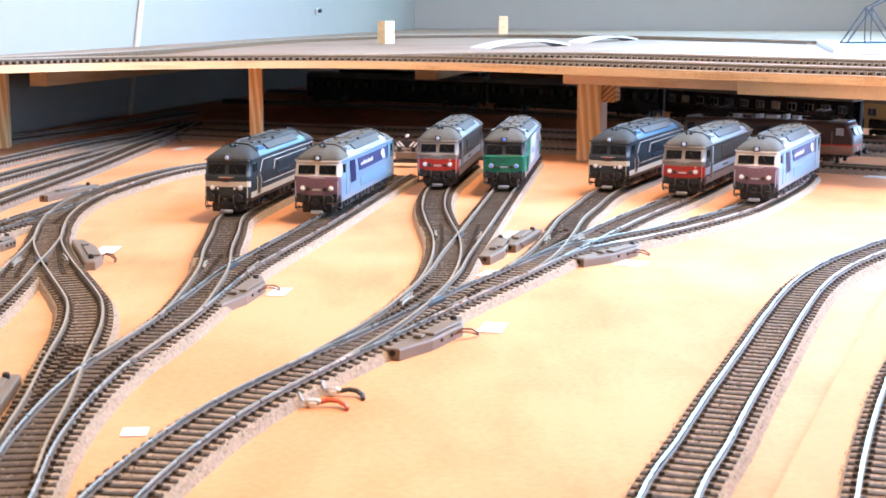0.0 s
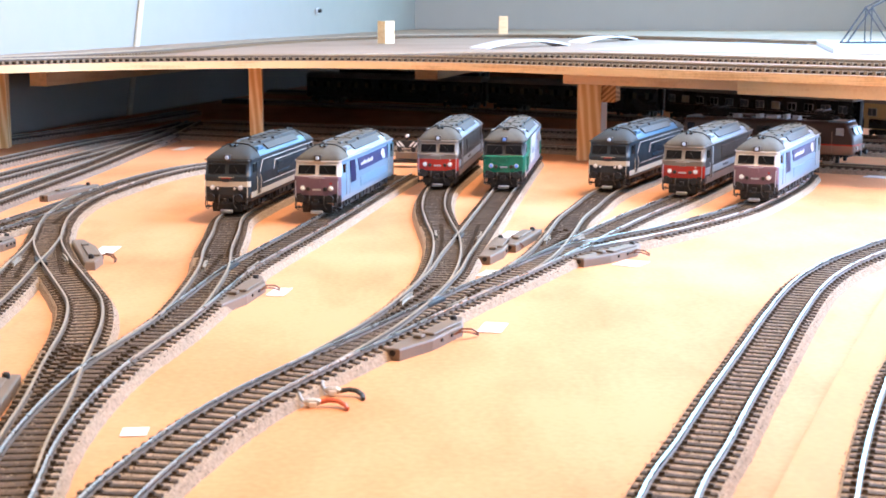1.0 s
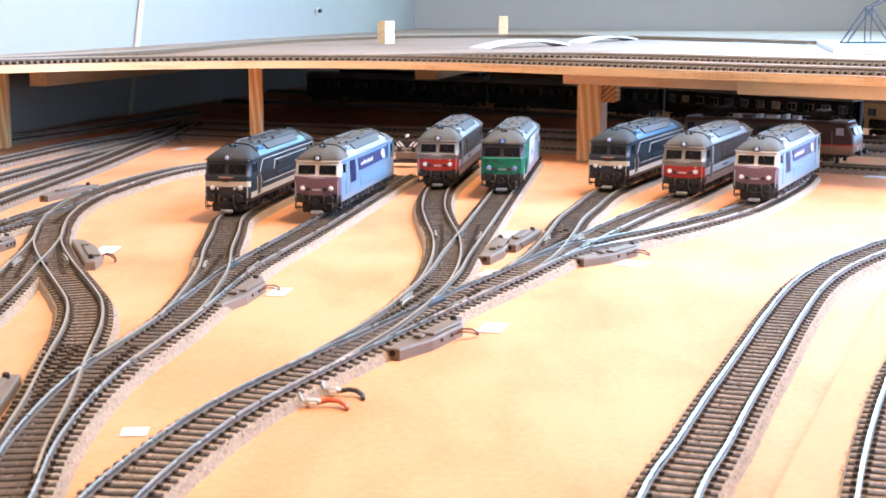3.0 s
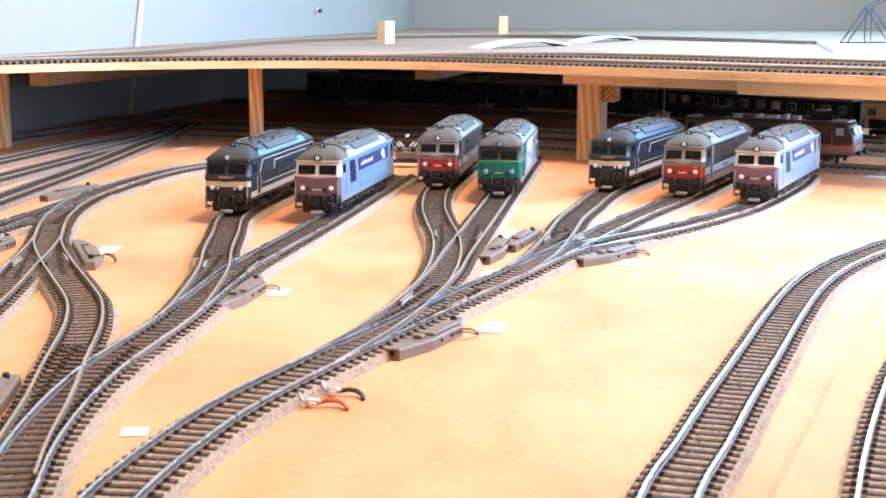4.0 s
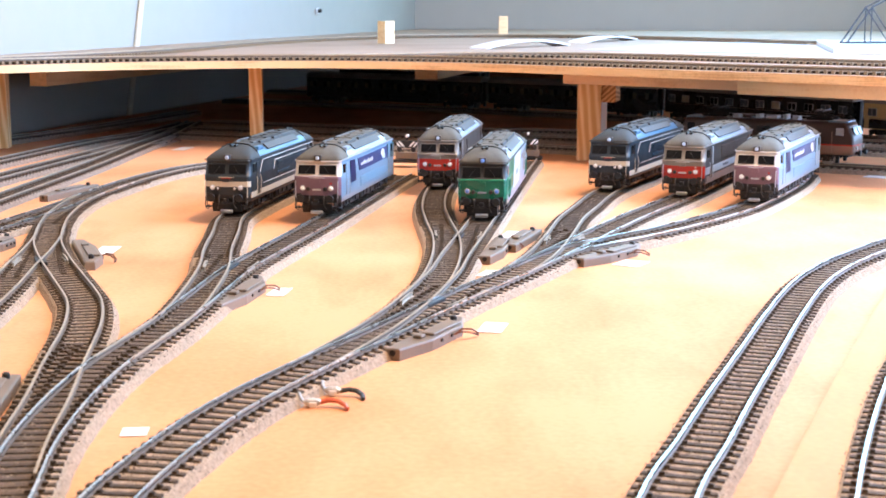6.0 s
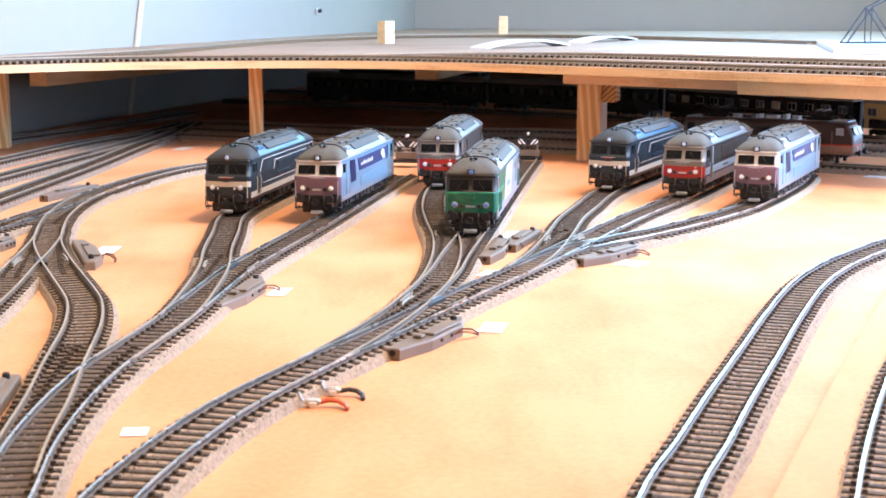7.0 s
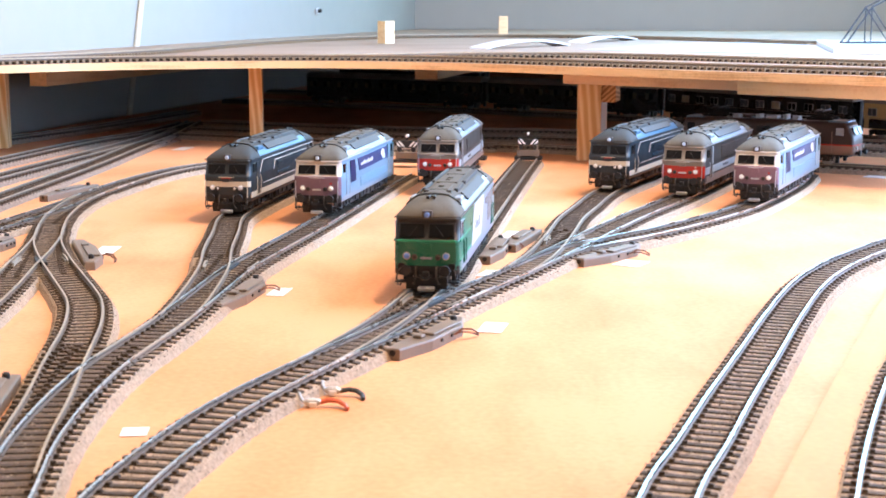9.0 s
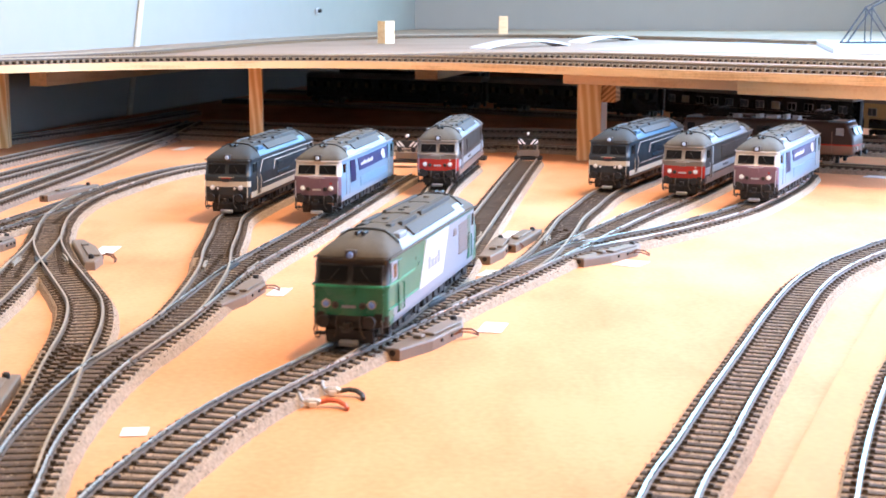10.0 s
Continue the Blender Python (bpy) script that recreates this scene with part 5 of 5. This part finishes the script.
block(-0.0865, 2.290, 0.0185, 0.0185, 0.034, 42, PINE_PALE, "square pale pine offcut standing on the deck")
block(0.111, 2.781, 0.0165, 0.010, 0.038, 2, PINE_BEAM, "slim pine offcut standing on the deck")


def arch(a, b, rise, w, label):
    a, b = Vector((*a, ZD)), Vector((*b, ZD))
    d = b - a
    side = Vector((-d.y, d.x, 0)).normalized() * w
    bm = bmesh.new()
    rings = []
    for i in range(25):
        u = i / 24
        p = a + d * u + Vector((0, 0, rise * 4 * u * (1 - u)))
        rings.append([bm.verts.new(q) for q in (p, p + side, p + side + Vector((0, 0, 0.0022)), p + Vector((0, 0, 0.0022)))])
    for r, q in zip(rings, rings[1:]):
        for k in range(4):
            bm.faces.new((r[k], r[(k + 1) % 4], q[(k + 1) % 4], q[k]))
    bm.faces.new(rings[0][::-1]), bm.faces.new(rings[-1])
    return tagged(part("bent_strip", bm, WHITE), label=label, category="plastic strip", group="white strips on the deck")


arch((0.060, 1.990), (0.181, 2.150), 0.0085, 0.03, "white plastic strip bent into a low arch")
arch((0.220, 2.313), (0.326, 2.520), 0.0065, 0.03, "second white bent strip lying on the deck")
# thin pale polygon over part of the deck board
bm = prism([(0.175, 1.935), (0.372, 1.800), (0.450, 1.720), (0.62, 1.95), (0.66, 2.22), (0.40, 2.36)], ZD + 0.0002, ZD + 0.0008)
tagged(part("pale_sheet", bm, SHEET), label="large flat grey-white patch on the deck", category="paper sheet")
bm = prism([(0.46, 1.77), (0.545, 1.76), (0.66, 2.14), (0.545, 2.20)], ZD + 0.0010, ZD + 0.0070)
tagged(part("foam_slab", bm, WHITE), label="white foam slab beside the truss bridge", category="foam slab")


def truss_bridge():
    t = thing("truss_bridge", pose(0.5335, 1.99, ZD + 0.007, 0, 0, 8), label="dark steel model truss bridge with inclined end posts", category="model bridge")
    h, p, n, w = 0.048, 0.033, 8, 0.020
    for y in (0.0, w):
        part("bottom_chord", box(-0.002, p * n, y - 0.0012, y + 0.0012, 0, 0.0028), TRUSS, t)
        part("top_chord", tube([(p, y, h), (p * 2, y, h + 0.016), (p * 4, y, h + 0.024), (p * 6, y, h + 0.016), (p * (n - 1), y, h)], 0.0011, 6), TRUSS, t)
        for i in (0, n):
            part("end_post", tube([(p * i, y, 0.001), (p * (1 if i == 0 else n - 1), y, h)], 0.0011, 6), TRUSS, t)
        for i in range(1, n):
            zt = h + 0.016 * min(1, min(i - 1, n - 1 - i)) + 0.004 * max(0, min(i - 2, n - 2 - i))
            part("vertical", tube([(p * i, y, 0.001), (p * i, y, zt)], 0.0008, 6), TRUSS, t)
            if i < n - 1:
                part("diagonal", tube([(p * i, y, zt - 0.001), (p * (i + 1), y, 0.002)], 0.0008, 6), TRUSS, t)
    for i in range(n + 1):
        part("cross_girder", box(p * i - 0.001, p * i + 0.001, 0, w, 0, 0.0022), TRUSS, t)
    return t


truss_bridge()

# ---- on the walls ----
bm = box(-0.006, 0.006, -0.004, 0, -0.09, 1.20, None, 0.001)
strip = part("wall_batten", bm, CREAM)
strip.matrix_basis = Matrix.Translation(room(0.001, 1.680, 0.0)) @ Matrix(((E2.x, -E1.x, 0, 0), (E2.y, -E1.y, 0, 0), (0, 0, 1, 0), (0, 0, 0, 1))) @ pose(0, 0, 0, 0, -19, 0)
tagged(strip, label="thin cream batten fixed aslant on the wall", category="batten")
hook = thing("wall_screw", Matrix.Translation(room(0.002, 0.805, 0.141)), label="small dark screw with a washer in the wall", category="screw")
part("washer", tube([(0, 0, 0), (E1.x * 0.003, E1.y * 0.003, 0)], 0.0060, 14), WHITE, hook)
part("screw_head", tube([(E1.x * 0.003, E1.y * 0.003, 0), (E1.x * 0.009, E1.y * 0.009, 0)], 0.0038, 10), BLACK, hook)


# ---- the green locomotive, which drives off ----
runner, runner_axles = locomotive(pose(0, 0, ZR), FREIGHT, "green and white model freight locomotive, driving off its siding")
RUN = spline([(-0.103, 0.34)] + TRK["C"][:4] + TRK["G"][1:])
# distance of the loco's middle from the route's far end, at each time
TIMES = [0.0, 2.2, 2.6, 4.0, 4.5, 5.0, 5.5, 7.0, 7.5, 8.0, 8.5, 9.0, 9.5, 10.0]
FRONT_Y = [0.9445, 0.9445, 0.938, 0.905, 0.876, 0.8445, 0.8145, 0.7085, 0.666, 0.62, 0.563, 0.511, 0.4475, 0.383]


def on_run(s):
    k = max(0.0, min(s / RUN_STEP, len(RUN) - 1.001))
    i = int(k)
    return RUN[i].lerp(RUN[i + 1], k - i)


RUN_STEP = sum((b - a).length for a, b in zip(RUN, RUN[1:])) / (len(RUN) - 1)


def mid_pose(s):
    a, b = on_run(s - 0.052), on_run(s + 0.052)
    c, d = (a + b) / 2, a - b
    return pose(c.x, c.y, ZR, 0, 0, math.degrees(math.atan2(d.y, d.x)))


def motions():
    rows, ts = [], np.linspace(0, 10, 151)
    dist = np.interp(ts, TIMES, FRONT_Y)
    for _ in range(8):
        dist[1:-1] = (dist[:-2] + 2 * dist[1:-1] + dist[2:]) / 4
    walk(runner, [(float(t), mid_pose(float(s))) for t, s in zip(ts, dist)])
    fine = np.linspace(0, 10, 301)
    fd = np.interp(fine, ts, dist)
    for ob, x in runner_axles:
        walk(ob, [(float(t), pose(x, 0, 0.0062, 0, math.degrees((fd[0] - s) / 0.0062), 0)) for t, s in zip(fine, fd)])


motions()
